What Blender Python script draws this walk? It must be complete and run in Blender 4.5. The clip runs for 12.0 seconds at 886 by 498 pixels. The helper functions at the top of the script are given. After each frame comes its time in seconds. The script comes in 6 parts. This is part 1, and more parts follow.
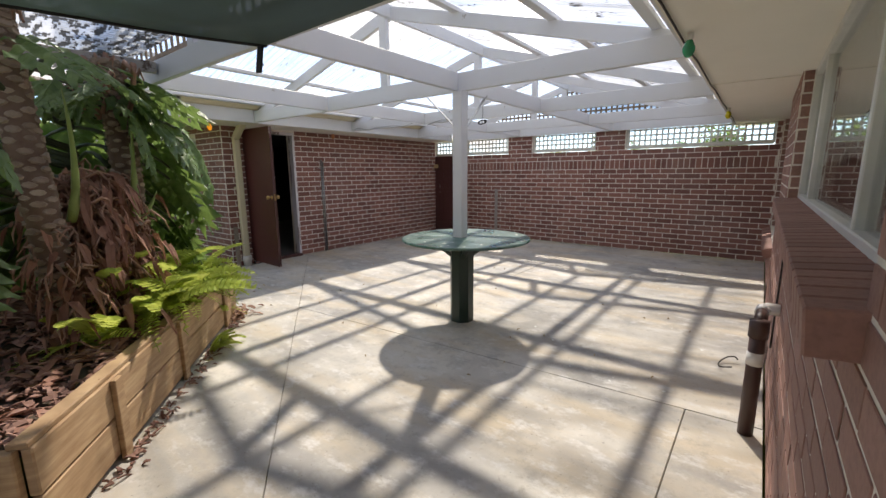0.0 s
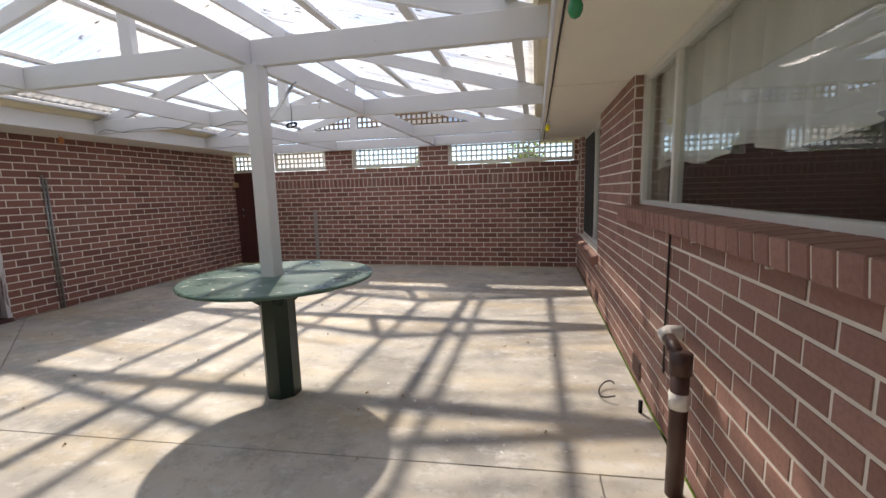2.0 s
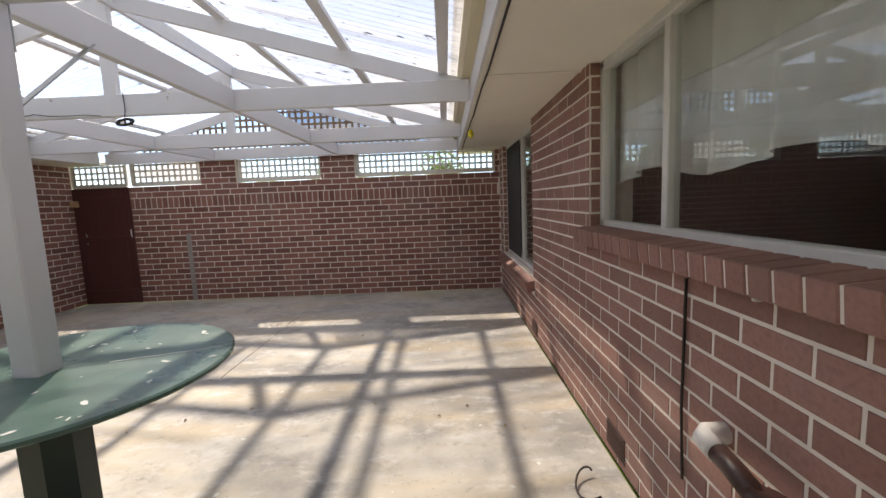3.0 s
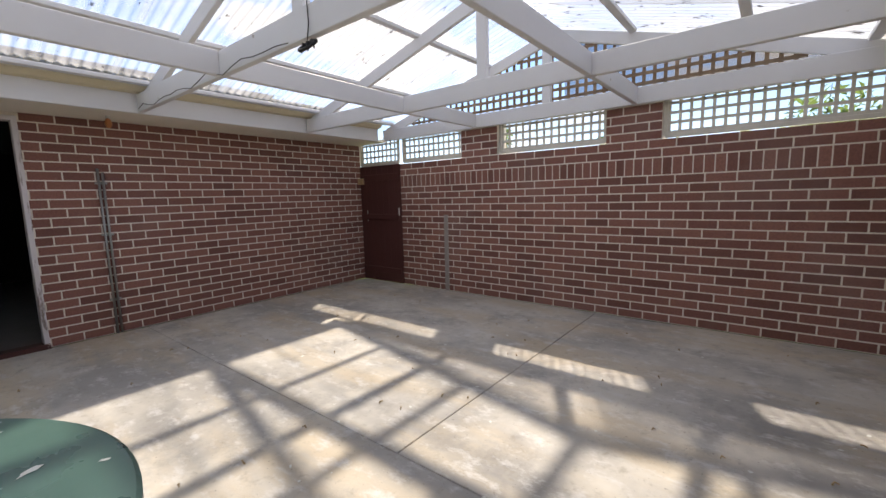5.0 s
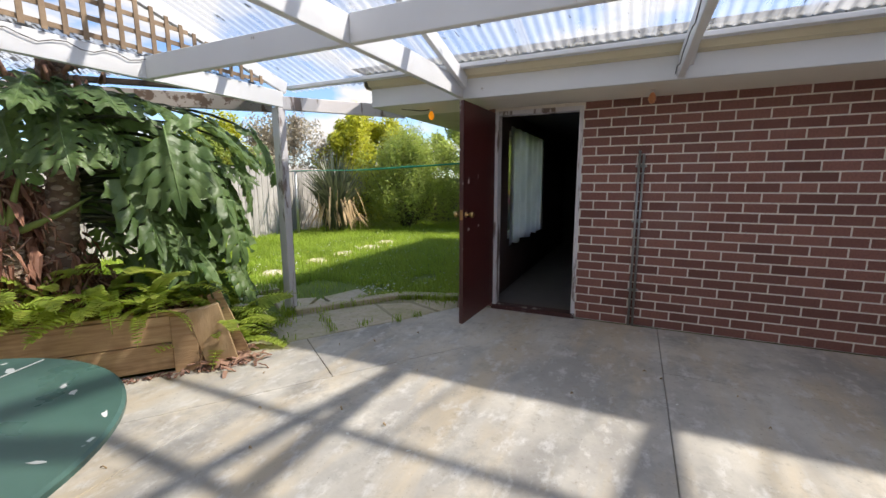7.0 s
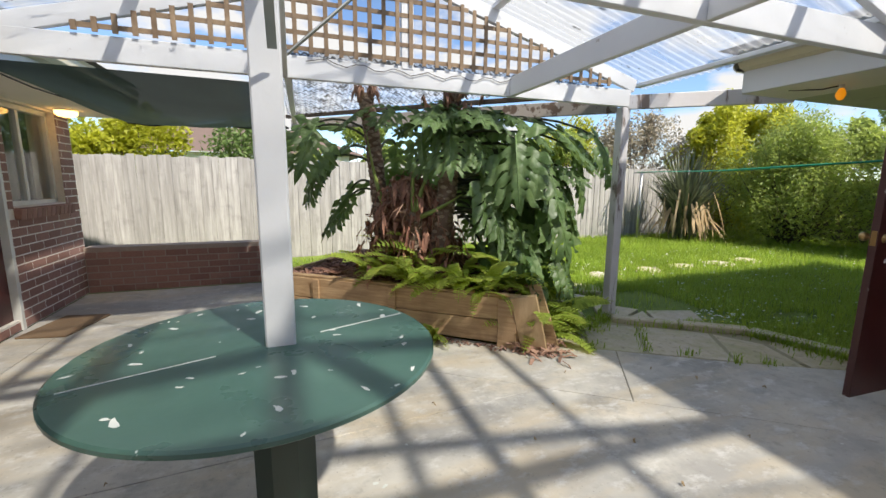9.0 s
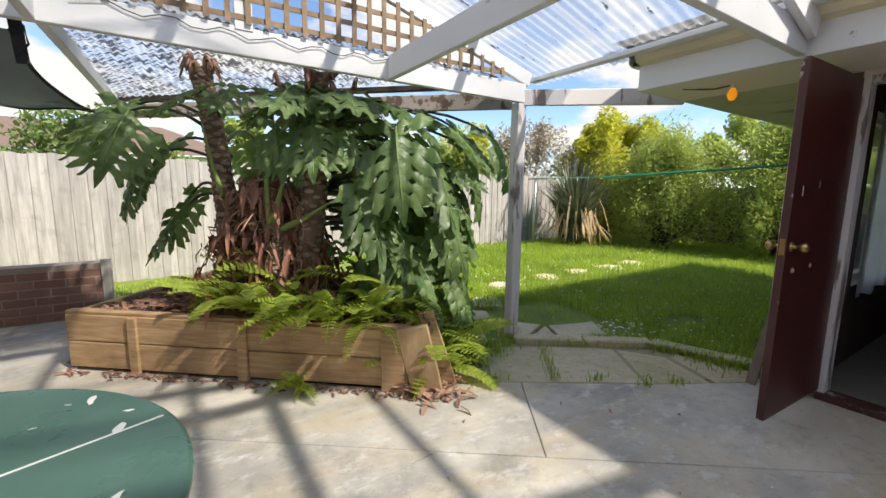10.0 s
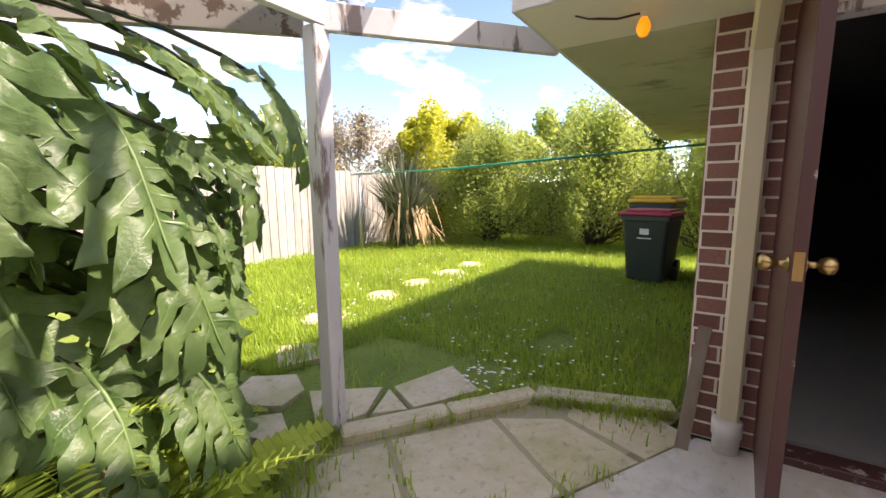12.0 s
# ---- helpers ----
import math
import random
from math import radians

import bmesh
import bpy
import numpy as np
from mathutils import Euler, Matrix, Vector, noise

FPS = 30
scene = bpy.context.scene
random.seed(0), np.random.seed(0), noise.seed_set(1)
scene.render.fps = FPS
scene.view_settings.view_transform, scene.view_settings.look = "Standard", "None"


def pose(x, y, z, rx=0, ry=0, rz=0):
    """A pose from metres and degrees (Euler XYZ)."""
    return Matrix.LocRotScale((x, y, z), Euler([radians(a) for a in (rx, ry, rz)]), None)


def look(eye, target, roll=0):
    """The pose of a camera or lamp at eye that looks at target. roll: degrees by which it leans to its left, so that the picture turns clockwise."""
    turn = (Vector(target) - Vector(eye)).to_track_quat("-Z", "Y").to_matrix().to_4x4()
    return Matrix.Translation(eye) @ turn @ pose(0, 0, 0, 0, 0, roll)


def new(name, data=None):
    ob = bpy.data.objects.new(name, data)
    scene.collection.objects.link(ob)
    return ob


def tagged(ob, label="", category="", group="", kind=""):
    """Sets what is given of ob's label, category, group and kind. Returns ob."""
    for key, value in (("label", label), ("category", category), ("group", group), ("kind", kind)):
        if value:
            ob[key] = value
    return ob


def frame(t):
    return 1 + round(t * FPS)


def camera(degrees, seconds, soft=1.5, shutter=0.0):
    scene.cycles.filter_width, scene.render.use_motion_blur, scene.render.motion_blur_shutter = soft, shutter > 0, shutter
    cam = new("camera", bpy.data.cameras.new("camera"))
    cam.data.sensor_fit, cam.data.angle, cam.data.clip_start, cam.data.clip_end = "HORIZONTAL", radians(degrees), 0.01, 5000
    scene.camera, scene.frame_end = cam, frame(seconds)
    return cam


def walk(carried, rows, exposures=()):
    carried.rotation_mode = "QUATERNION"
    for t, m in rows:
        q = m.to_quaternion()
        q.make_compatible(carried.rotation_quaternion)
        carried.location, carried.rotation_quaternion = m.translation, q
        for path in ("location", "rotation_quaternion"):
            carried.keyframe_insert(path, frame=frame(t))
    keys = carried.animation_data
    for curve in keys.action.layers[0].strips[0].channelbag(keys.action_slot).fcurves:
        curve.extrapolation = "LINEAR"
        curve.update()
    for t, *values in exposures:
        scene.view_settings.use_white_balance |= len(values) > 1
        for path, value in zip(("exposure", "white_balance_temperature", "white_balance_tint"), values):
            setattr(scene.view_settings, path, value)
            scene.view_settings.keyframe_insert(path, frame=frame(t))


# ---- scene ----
cam = camera(94.0, 12.0)
PATH = [
    (0, (0.539, 0.848, 1.403), (-0.659, 2.408, 1.039), -0.5),
    (0.5, (0.393, 0.901, 1.337), (-0.57, 2.626, 1.028), -1.5),
    (1, (0.264, 1.02, 1.311), (-0.575, 2.803, 0.966), -0.5),
    (1.5, (0.122, 1.309, 1.319), (-0.615, 3.14, 0.996), -2.2),
    (2, (0.013, 1.645, 1.323), (-0.425, 3.577, 1.047), -1.5),
    (2.5, (-0.097, 2.059, 1.342), (-0.196, 4.043, 1.111), -1.3),
    (2.7, (-0.118, 2.24, 1.382), (-0.133, 4.227, 1.15), -2.5),
    (4.3, (-0.363, 3.779, 1.306), (-0.91, 5.685, 1.045), -1.6),
    (4.5, (-0.443, 3.948, 1.328), (-1.187, 5.787, 1.069), -1.6),
    (5, (-0.631, 4.376, 1.287), (-1.866, 5.929, 1.035), -1.5),
    (5.5, (-0.858, 4.757, 1.301), (-2.506, 5.858, 1.031), -1.5),
    (6, (-1.097, 5.063, 1.349), (-3.004, 5.595, 1.066), -0.9),
    (6.5, (-1.316, 5.348, 1.352), (-3.29, 5.203, 1.06), -0.3),
    (7, (-1.546, 5.48, 1.371), (-3.336, 4.65, 1.048), -0.2),
    (7.5, (-1.624, 5.631, 1.417), (-2.954, 4.18, 1.061), -0.7),
    (7.7, (-1.619, 5.668, 1.427), (-2.702, 4.025, 1.07), -1.1),
    (9.3, (-1.806, 5.367, 1.383), (-2.473, 3.51, 1.06), 0.5),
    (9.5, (-1.912, 5.249, 1.396), (-2.713, 3.444, 1.078), 0.7),
    (10, (-2.196, 4.943, 1.363), (-3.276, 3.284, 1.076), 0.7),
    (10.5, (-2.478, 4.595, 1.347), (-3.764, 3.088, 1.077), -0.2),
    (11, (-2.761, 4.307, 1.326), (-4.183, 2.925, 1.065), -0.7),
    (11.5, (-3.052, 4.073, 1.335), (-4.58, 2.81, 1.069), -1.0),
    (12, (-3.318, 3.865, 1.319), (-4.968, 2.773, 1.031), -0.5),
]
EXPOSURES = [(0.0, 2.38, 7300, 13), (2.7, 2.35, 7700, 15), (5.5, 2.3, 7400, 14), (7.5, 2.25, 7000, 11), (9.5, 2.15, 7000, 9), (10.5, 2.55, 7700, 13), (12.0, 3.0, 8000, 21)]
walk(cam, [(t, look(eye, target, roll)) for t, eye, target, roll in PATH], EXPOSURES)

# ---- world, sun ----
SUN_EL, SUN_AZ = radians(48), math.atan2(-0.45, 0.89)
world = bpy.data.worlds.new("world")
scene.world = world
world.use_nodes = True
wn, wl = world.node_tree.nodes, world.node_tree.links
wn.clear()
w_out, w_bg, w_sky = wn.new("ShaderNodeOutputWorld"), wn.new("ShaderNodeBackground"), wn.new("ShaderNodeTexSky")
w_sky.sky_type, w_sky.sun_disc = "NISHITA", False
w_sky.sun_elevation, w_sky.sun_rotation = SUN_EL, SUN_AZ
w_sky.air_density, w_sky.dust_density, w_sky.ozone_density = 0.8, 0.0, 5.0
w_tc, w_map, w_noise, w_ramp, w_mix = (wn.new("ShaderNodeTexCoord"), wn.new("ShaderNodeMapping"), wn.new("ShaderNodeTexNoise"),
                                       wn.new("ShaderNodeValToRGB"), wn.new("ShaderNodeMix"))
w_map.inputs["Scale"].default_value = (1.0, 1.0, 2.6)
w_map.inputs["Location"].default_value = (3.1, 1.7, 0.3)
w_noise.inputs["Scale"].default_value, w_noise.inputs["Detail"].default_value, w_noise.inputs["Roughness"].default_value = 3.2, 7, 0.55
w_ramp.color_ramp.elements[0].position, w_ramp.color_ramp.elements[1].position = 0.515, 0.60
w_mix.data_type = "RGBA"
w_mix.inputs[7].default_value = (3.8, 3.9, 4.1, 1)
wl.new(w_tc.outputs["Generated"], w_map.inputs["Vector"])
wl.new(w_map.outputs["Vector"], w_noise.inputs["Vector"])
wl.new(w_noise.outputs["Fac"], w_ramp.inputs["Fac"])
wl.new(w_ramp.outputs["Color"], w_mix.inputs[0])
wl.new(w_sky.outputs["Color"], w_mix.inputs[6])
wl.new(w_mix.outputs[2], w_bg.inputs["Color"])
wl.new(w_bg.outputs["Background"], w_out.inputs["Surface"])
w_bg.inputs["Strength"].default_value = 0.054
sun = new("sun", bpy.data.lights.new("sun", "SUN"))
sun.data.energy, sun.data.angle, sun.data.color = 1.85, radians(1.5), (1.0, 0.96, 0.90)
sun.matrix_world = look((-0.45 * 10, 0.89 * 10, 11.1), (0, 0, 0))

# ---- materials ----


class Nodes:
    """A node material with a Principled shader, built up step by step."""

    def __init__(self, name, rough=0.7, metal=0.0, color=(0.5, 0.5, 0.5)):
        self.mat = bpy.data.materials.new(name)
        self.mat.use_nodes = True
        self.t = self.mat.node_tree
        self.p = self.t.nodes["Principled BSDF"]
        self.out = self.t.nodes["Material Output"]
        self.p.inputs["Roughness"].default_value = rough
        self.p.inputs["Metallic"].default_value = metal
        self.p.inputs["Base Color"].default_value = (*color, 1)
        self.pos = self.add("ShaderNodeTexCoord").outputs["Object"]

    def add(self, kind):
        return self.t.nodes.new(kind)

    def link(self, a, b):
        self.t.links.new(a, b)

    def world_pos(self):
        self.pos = self.add("ShaderNodeNewGeometry").outputs["Position"]
        return self

    def noise(self, scale, detail=4, rough=0.55, stretch=(1, 1, 1)):
        m, n = self.add("ShaderNodeMapping"), self.add("ShaderNodeTexNoise")
        m.inputs["Scale"].default_value = stretch
        self.link(self.pos, m.inputs["Vector"])
        self.link(m.outputs["Vector"], n.inputs["Vector"])
        n.inputs["Scale"].default_value, n.inputs["Detail"].default_value, n.inputs["Roughness"].default_value = scale, detail, rough
        return n.outputs["Fac"]

    def ramp(self, fac, stops):
        r = self.add("ShaderNodeValToRGB")
        while len(r.color_ramp.elements) < len(stops):
            r.color_ramp.elements.new(0.5)
        for e, (p, c) in zip(r.color_ramp.elements, stops):
            e.position = p
            e.color = (c, c, c, 1) if isinstance(c, (int, float)) else (*c, 1)
        self.link(fac, r.inputs["Fac"])
        return r.outputs["Color"]

    def mix(self, fac, a, b, blend="MIX"):
        m = self.add("ShaderNodeMix")
        m.data_type, m.blend_type = "RGBA", blend
        for sock, v in ((m.inputs[0], fac), (m.inputs[6], a), (m.inputs[7], b)):
            if isinstance(v, tuple):
                sock.default_value = (*v, 1)
            elif isinstance(v, (int, float)):
                sock.default_value = v
            else:
                self.link(v, sock)
        return m.outputs[2]

    def color(self, c):
        self.link(c, self.p.inputs["Base Color"])
        return self

    def rough(self, c):
        self.link(c, self.p.inputs["Roughness"])
        return self

    def bump(self, h, strength=0.3, dist=0.01):
        b = self.add("ShaderNodeBump")
        b.inputs["Strength"].default_value, b.inputs["Distance"].default_value = strength, dist
        self.link(h, b.inputs["Height"])
        self.link(b.outputs["Normal"], self.p.inputs["Normal"])
        return self

    def random(self):
        """A number that differs from object to object and from island to island."""
        o, g, a, f = self.add("ShaderNodeObjectInfo"), self.add("ShaderNodeNewGeometry"), self.add("ShaderNodeMath"), self.add("ShaderNodeMath")
        f.operation = "FRACT"
        self.link(o.outputs["Random"], a.inputs[0])
        self.link(g.outputs["Random Per Island"], a.inputs[1])
        self.link(a.outputs[0], f.inputs[0])
        return f.outputs[0]


def mat_brick(name, dark, mid, light):
    n = Nodes(name, 0.75).world_pos()
    c = n.ramp(n.random(), [(0.0, dark), (0.35, mid), (0.8, light), (1.0, dark)])
    c = n.mix(n.ramp(n.noise(60, 3), [(0.40, 0.0), (0.78, 0.40)]), c, tuple(v * 0.55 for v in dark))
    c = n.mix(n.ramp(n.noise(1.3, 5), [(0.52, 0.0), (0.8, 0.28)]), c, (0.36, 0.30, 0.28))
    n.color(c).bump(n.noise(90, 4), 0.35, 0.004)
    return n.mat


def mat_paint(name, color, chip, amount=0.68, rough=0.5, streak=(1, 1, 1)):
    n = Nodes(name, rough).world_pos()
    c = n.mix(n.ramp(n.noise(2.2, 5), [(0.3, 0.0), (0.8, 0.22)]), color, tuple(v * 0.72 for v in color))
    c = n.mix(n.ramp(n.noise(9, 6, 0.65, streak), [(amount, 0.0), (amount + 0.05, 1.0)]), c, chip)
    n.color(c).bump(n.noise(35, 4, 0.5, streak), 0.2, 0.003)
    return n.mat


def mat_wood(name, dark, light, stretch=(1, 1, 12), rough=0.75, obj=True):
    n = Nodes(name, rough)
    if not obj:
        n.world_pos()
    g = n.noise(3.0, 6, 0.6, stretch)
    c = n.mix(n.ramp(g, [(0.3, 0.0), (0.7, 1.0)]), dark, light)
    c = n.mix(n.ramp(n.random(), [(0, 0.0), (1, 0.45)]), c, tuple(v * 0.6 for v in dark))
    c = n.mix(n.ramp(n.noise(5, 4), [(0.55, 0.0), (0.8, 0.5)]), c, tuple(v * 0.5 for v in dark))
    n.color(c).bump(n.noise(12, 6, 0.6, stretch), 0.5, 0.004)
    return n.mat


def mat_leaf(name, a, b, vein=None, rough=0.35, trans=0.28):
    n = Nodes(name, rough)
    c = n.mix(n.random(), a, b)
    c = n.mix(n.ramp(n.noise(7, 4), [(0.4, 0.0), (0.75, 0.45)]), c, tuple(v * 1.5 for v in b))
    c = n.mix(n.ramp(n.noise(1.2, 4), [(0.42, 0.0), (0.66, 0.6)]), c, tuple(v * 0.62 for v in a))
    n.color(c).bump(n.noise(14, 3), 0.25, 0.01)
    t, m = n.add("ShaderNodeBsdfTranslucent"), n.add("ShaderNodeMixShader")
    n.link(n.mix(0.5, c, tuple(min(1, v * 2.6) for v in b)), t.inputs["Color"])
    m.inputs[0].default_value = trans
    n.link(n.p.outputs[0], m.inputs[1])
    n.link(t.outputs[0], m.inputs[2])
    n.link(m.outputs[0], n.out.inputs["Surface"])
    return n.mat


def mat_plain(name, color, rough=0.5, metal=0.0, grain=30, depth=0.15):
    n = Nodes(name, rough, metal).world_pos()
    c = n.mix(n.ramp(n.noise(grain, 4), [(0.3, 0.0), (0.8, 0.4)]), color, tuple(v * 0.62 for v in color))
    n.color(c).bump(n.noise(grain * 2, 3), depth, 0.002)
    return n.mat


def mat_concrete():
    n = Nodes("concrete", 0.85).world_pos()
    c = n.mix(n.ramp(n.noise(0.8, 6, 0.62), [(0.42, 0.0), (0.58, 1.0)]), (0.36, 0.345, 0.32), (0.58, 0.55, 0.49))
    c = n.mix(n.ramp(n.noise(1.3, 5, 0.62, (0.5, 1.9, 1)), [(0.46, 0.0), (0.64, 0.75)]), c, (0.54, 0.45, 0.32))
    c = n.mix(n.ramp(n.noise(1.9, 7, 0.72), [(0.52, 0.0), (0.66, 0.62)]), c, (0.25, 0.245, 0.235))
    c = n.mix(n.ramp(n.noise(5.5, 6, 0.7, (1, 1.6, 1)), [(0.53, 0.0), (0.66, 0.75)]), c, (0.63, 0.62, 0.60))
    c = n.mix(n.ramp(n.noise(13, 5, 0.7), [(0.56, 0.0), (0.68, 0.5)]), c, (0.30, 0.27, 0.22))
    c = n.mix(n.ramp(n.noise(45, 3, 0.6), [(0.66, 0.0), (0.72, 0.6)]), c, (0.15, 0.14, 0.13))
    c = n.mix(n.ramp(n.random(), [(0, 0.0), (1, 0.16)]), c, (0.28, 0.27, 0.25))
    n.color(c).bump(n.noise(55, 5, 0.65), 0.35, 0.004)
    n.rough(n.ramp(n.noise(3, 4), [(0.3, 0.58), (0.7, 0.9)]))
    return n.mat


def mat_roof(name, clear, dirt):
    """Corrugated clear plastic with a milky part and dirt."""
    n = Nodes(name, 0.28).world_pos()
    n.color(n.mix(n.ramp(n.noise(7, 5), [(0.5, 0.0), (0.8, 1.0)]), (0.80, 0.82, 0.84), (0.52, 0.48, 0.42)))
    tr, tl, m1, m2, m3 = (n.add("ShaderNodeBsdfTransparent"), n.add("ShaderNodeBsdfTranslucent"), n.add("ShaderNodeMixShader"),
                          n.add("ShaderNodeMixShader"), n.add("ShaderNodeMixShader"))
    tr.inputs["Color"].default_value = (0.95, 0.97, 0.99, 1)
    tl.inputs["Color"].default_value = (0.48, 0.50, 0.53, 1)
    m1.inputs[0].default_value = 0.8
    n.link(n.p.outputs[0], m1.inputs[1])
    n.link(tl.outputs[0], m1.inputs[2])
    n.link(n.ramp(n.noise(1.5, 5, 0.6, (0.5, 3, 1)), [(0.40, clear), (0.75, clear - 0.35)]), m2.inputs[0])
    n.link(m1.outputs[0], m2.inputs[1])
    n.link(tr.outputs[0], m2.inputs[2])
    d = n.add("ShaderNodeBsdfDiffuse")
    d.inputs["Color"].default_value = (0.06, 0.05, 0.04, 1)
    n.link(n.ramp(n.noise(7, 6, 0.6, (1, 3, 1)), [(dirt, 0.0), (dirt + 0.03, 0.85)]), m3.inputs[0])
    n.link(m2.outputs[0], m3.inputs[1])
    n.link(d.outputs[0], m3.inputs[2])
    n.link(m3.outputs[0], n.out.inputs["Surface"])
    return n.mat


def mat_glass():
    n = Nodes("window_glass", 0.02)
    g, tr, m, f = n.add("ShaderNodeBsdfGlossy"), n.add("ShaderNodeBsdfTransparent"), n.add("ShaderNodeMixShader"), n.add("ShaderNodeLayerWeight")
    g.inputs["Roughness"].default_value = 0.01
    f.inputs["Blend"].default_value = 0.5
    tr.inputs["Color"].default_value = (0.93, 0.95, 0.94, 1)
    n.link(n.ramp(f.outputs["Facing"], [(0.2, 0.05), (0.7, 0.15), (1.0, 0.8)]), m.inputs[0])
    n.link(tr.outputs[0], m.inputs[1])
    n.link(g.outputs[0], m.inputs[2])
    n.link(m.outputs[0], n.out.inputs["Surface"])
    return n.mat


def mat_cloth(name, color, see=0.15, light=0.4):
    n = Nodes(name, 0.9)
    c = n.mix(n.ramp(n.noise(3, 5), [(0.35, 0.0), (0.75, 0.5)]), color, tuple(v * 0.6 for v in color))
    n.color(c)
    tl, tr, m1, m2 = n.add("ShaderNodeBsdfTranslucent"), n.add("ShaderNodeBsdfTransparent"), n.add("ShaderNodeMixShader"), n.add("ShaderNodeMixShader")
    n.link(c, tl.inputs["Color"])
    m1.inputs[0].default_value, m2.inputs[0].default_value = light, see
    n.link(n.p.outputs[0], m1.inputs[1])
    n.link(tl.outputs[0], m1.inputs[2])
    n.link(m1.outputs[0], m2.inputs[1])
    n.link(tr.outputs[0], m2.inputs[2])
    n.link(m2.outputs[0], n.out.inputs["Surface"])
    return n.mat


def mat_lit(name, color, strength):
    n = Nodes(name, 0.3, color=color)
    n.p.inputs["Emission Color"].default_value = (*color, 1)
    n.p.inputs["Emission Strength"].default_value = strength
    return n.mat


BRICK_G = mat_brick("brick_garage", (0.185, 0.080, 0.064), (0.250, 0.109, 0.087), (0.320, 0.146, 0.116))
BRICK_H = mat_brick("brick_house", (0.250, 0.128, 0.102), (0.300, 0.156, 0.124), (0.355, 0.190, 0.152))
MORTAR = mat_plain("mortar", (0.82, 0.76, 0.68), 0.9, 0, 24, 0.4)
MORTAR_D = mat_plain("mortar_dark", (0.36, 0.29, 0.25), 0.9, 0, 24, 0.4)
CONCRETE = mat_concrete()
JOINT = mat_plain("joint_soil", (0.27, 0.25, 0.21), 0.95, 0, 40, 0.4)
WHITE = mat_paint("white_beam_paint", (0.72, 0.73, 0.75), (0.32, 0.27, 0.23), 0.69, 0.5)
WEATHERED = mat_paint("weathered_post_paint", (0.72, 0.70, 0.72), (0.24, 0.19, 0.17), 0.545, 0.6, (1, 1, 0.18))
CREAM = mat_paint("cream_gutter_paint", (0.68, 0.60, 0.42), (0.35, 0.28, 0.2), 0.72, 0.42)
SOFFIT = mat_paint("soffit_paint", (0.86, 0.82, 0.72), (0.46, 0.42, 0.34), 0.74, 0.7)
n = Nodes("mouldy_soffit_paint", 0.8).world_pos()
mc = n.mix(n.ramp(n.noise(1.6, 5), [(0.35, 0.0), (0.7, 1.0)]), (0.58, 0.57, 0.42), (0.44, 0.46, 0.30))
mc = n.mix(n.ramp(n.noise(2.4, 6, 0.65, (1, 0.7, 1)), [(0.55, 0.0), (0.68, 0.75)]), mc, (0.15, 0.135, 0.09))
n.color(mc).bump(n.noise(30, 4), 0.15, 0.002)
MOULDY = n.mat
ALU = mat_plain("window_frame_paint", (0.72, 0.72, 0.68), 0.4, 0, 8, 0.05)
DOOR = mat_paint("maroon_door_paint", (0.085, 0.022, 0.020), (0.5, 0.46, 0.42), 0.745, 0.35)
DOOR_EDGE = mat_paint("chipped_door_edge", (0.075, 0.028, 0.026), (0.5, 0.46, 0.42), 0.60, 0.5)
GATE = mat_paint("gate_paint", (0.080, 0.024, 0.021), (0.2, 0.15, 0.12), 0.74, 0.6)
BRASS = mat_plain("tarnished_brass", (0.52, 0.36, 0.16), 0.3, 1.0, 20, 0.1)
GALV = mat_plain("galvanised_steel", (0.42, 0.43, 0.42), 0.45, 0.8, 18, 0.1)
VEIN = mat_plain("leaf_vein", (0.16, 0.25, 0.085), 0.45, 0, 9, 0.05)
MOSS_JOINT = mat_plain("mossy_joint", (0.35, 0.32, 0.21), 0.95, 0, 18, 0.4)
IRON = mat_plain("black_iron", (0.02, 0.02, 0.022), 0.5, 0.4, 30, 0.2)
PVC = mat_plain("white_pvc", (0.75, 0.73, 0.70), 0.4, 0, 10, 0.05)
PIPE = mat_plain("brown_pipe_paint", (0.065, 0.030, 0.024), 0.4, 0, 14, 0.2)
n = Nodes("green_table_paint", 0.42).world_pos()
tc = n.mix(n.ramp(n.noise(3, 5), [(0.3, 0.0), (0.75, 0.6)]), (0.050, 0.115, 0.092), (0.085, 0.165, 0.135))
tc = n.mix(n.ramp(n.noise(8.5, 4, 0.6), [(0.715, 0.0), (0.735, 1.0)]), tc, (0.62, 0.70, 0.66))
n.color(tc).bump(n.noise(30, 4), 0.15, 0.002).rough(n.ramp(n.noise(4, 4), [(0.3, 0.22), (0.7, 0.45)]))
TABLE = n.mat
TABLE_LEG = mat_plain("dark_green_paint", (0.014, 0.036, 0.026), 0.35, 0, 10, 0.1)
CHIP = mat_plain("bare_chip", (0.68, 0.70, 0.66), 0.7, 0, 30, 0.1)
LATTICE_W = mat_plain("white_lattice_paint", (0.70, 0.68, 0.62), 0.6, 0, 15, 0.2)
LATTICE_B = mat_wood("bare_lattice_wood", (0.20, 0.13, 0.08), (0.38, 0.27, 0.17), (3, 3, 3))
SLEEPER = mat_wood("planter_wood", (0.34, 0.20, 0.10), (0.60, 0.42, 0.24), (1.4, 1.4, 14), obj=False)
RAW_PINE = mat_wood("pale_pine", (0.42, 0.27, 0.14), (0.62, 0.45, 0.27), (6, 6, 1.2))
FENCE = mat_wood("grey_fence_wood", (0.27, 0.255, 0.24), (0.50, 0.485, 0.465), (7, 7, 0.6), 0.9, obj=False)
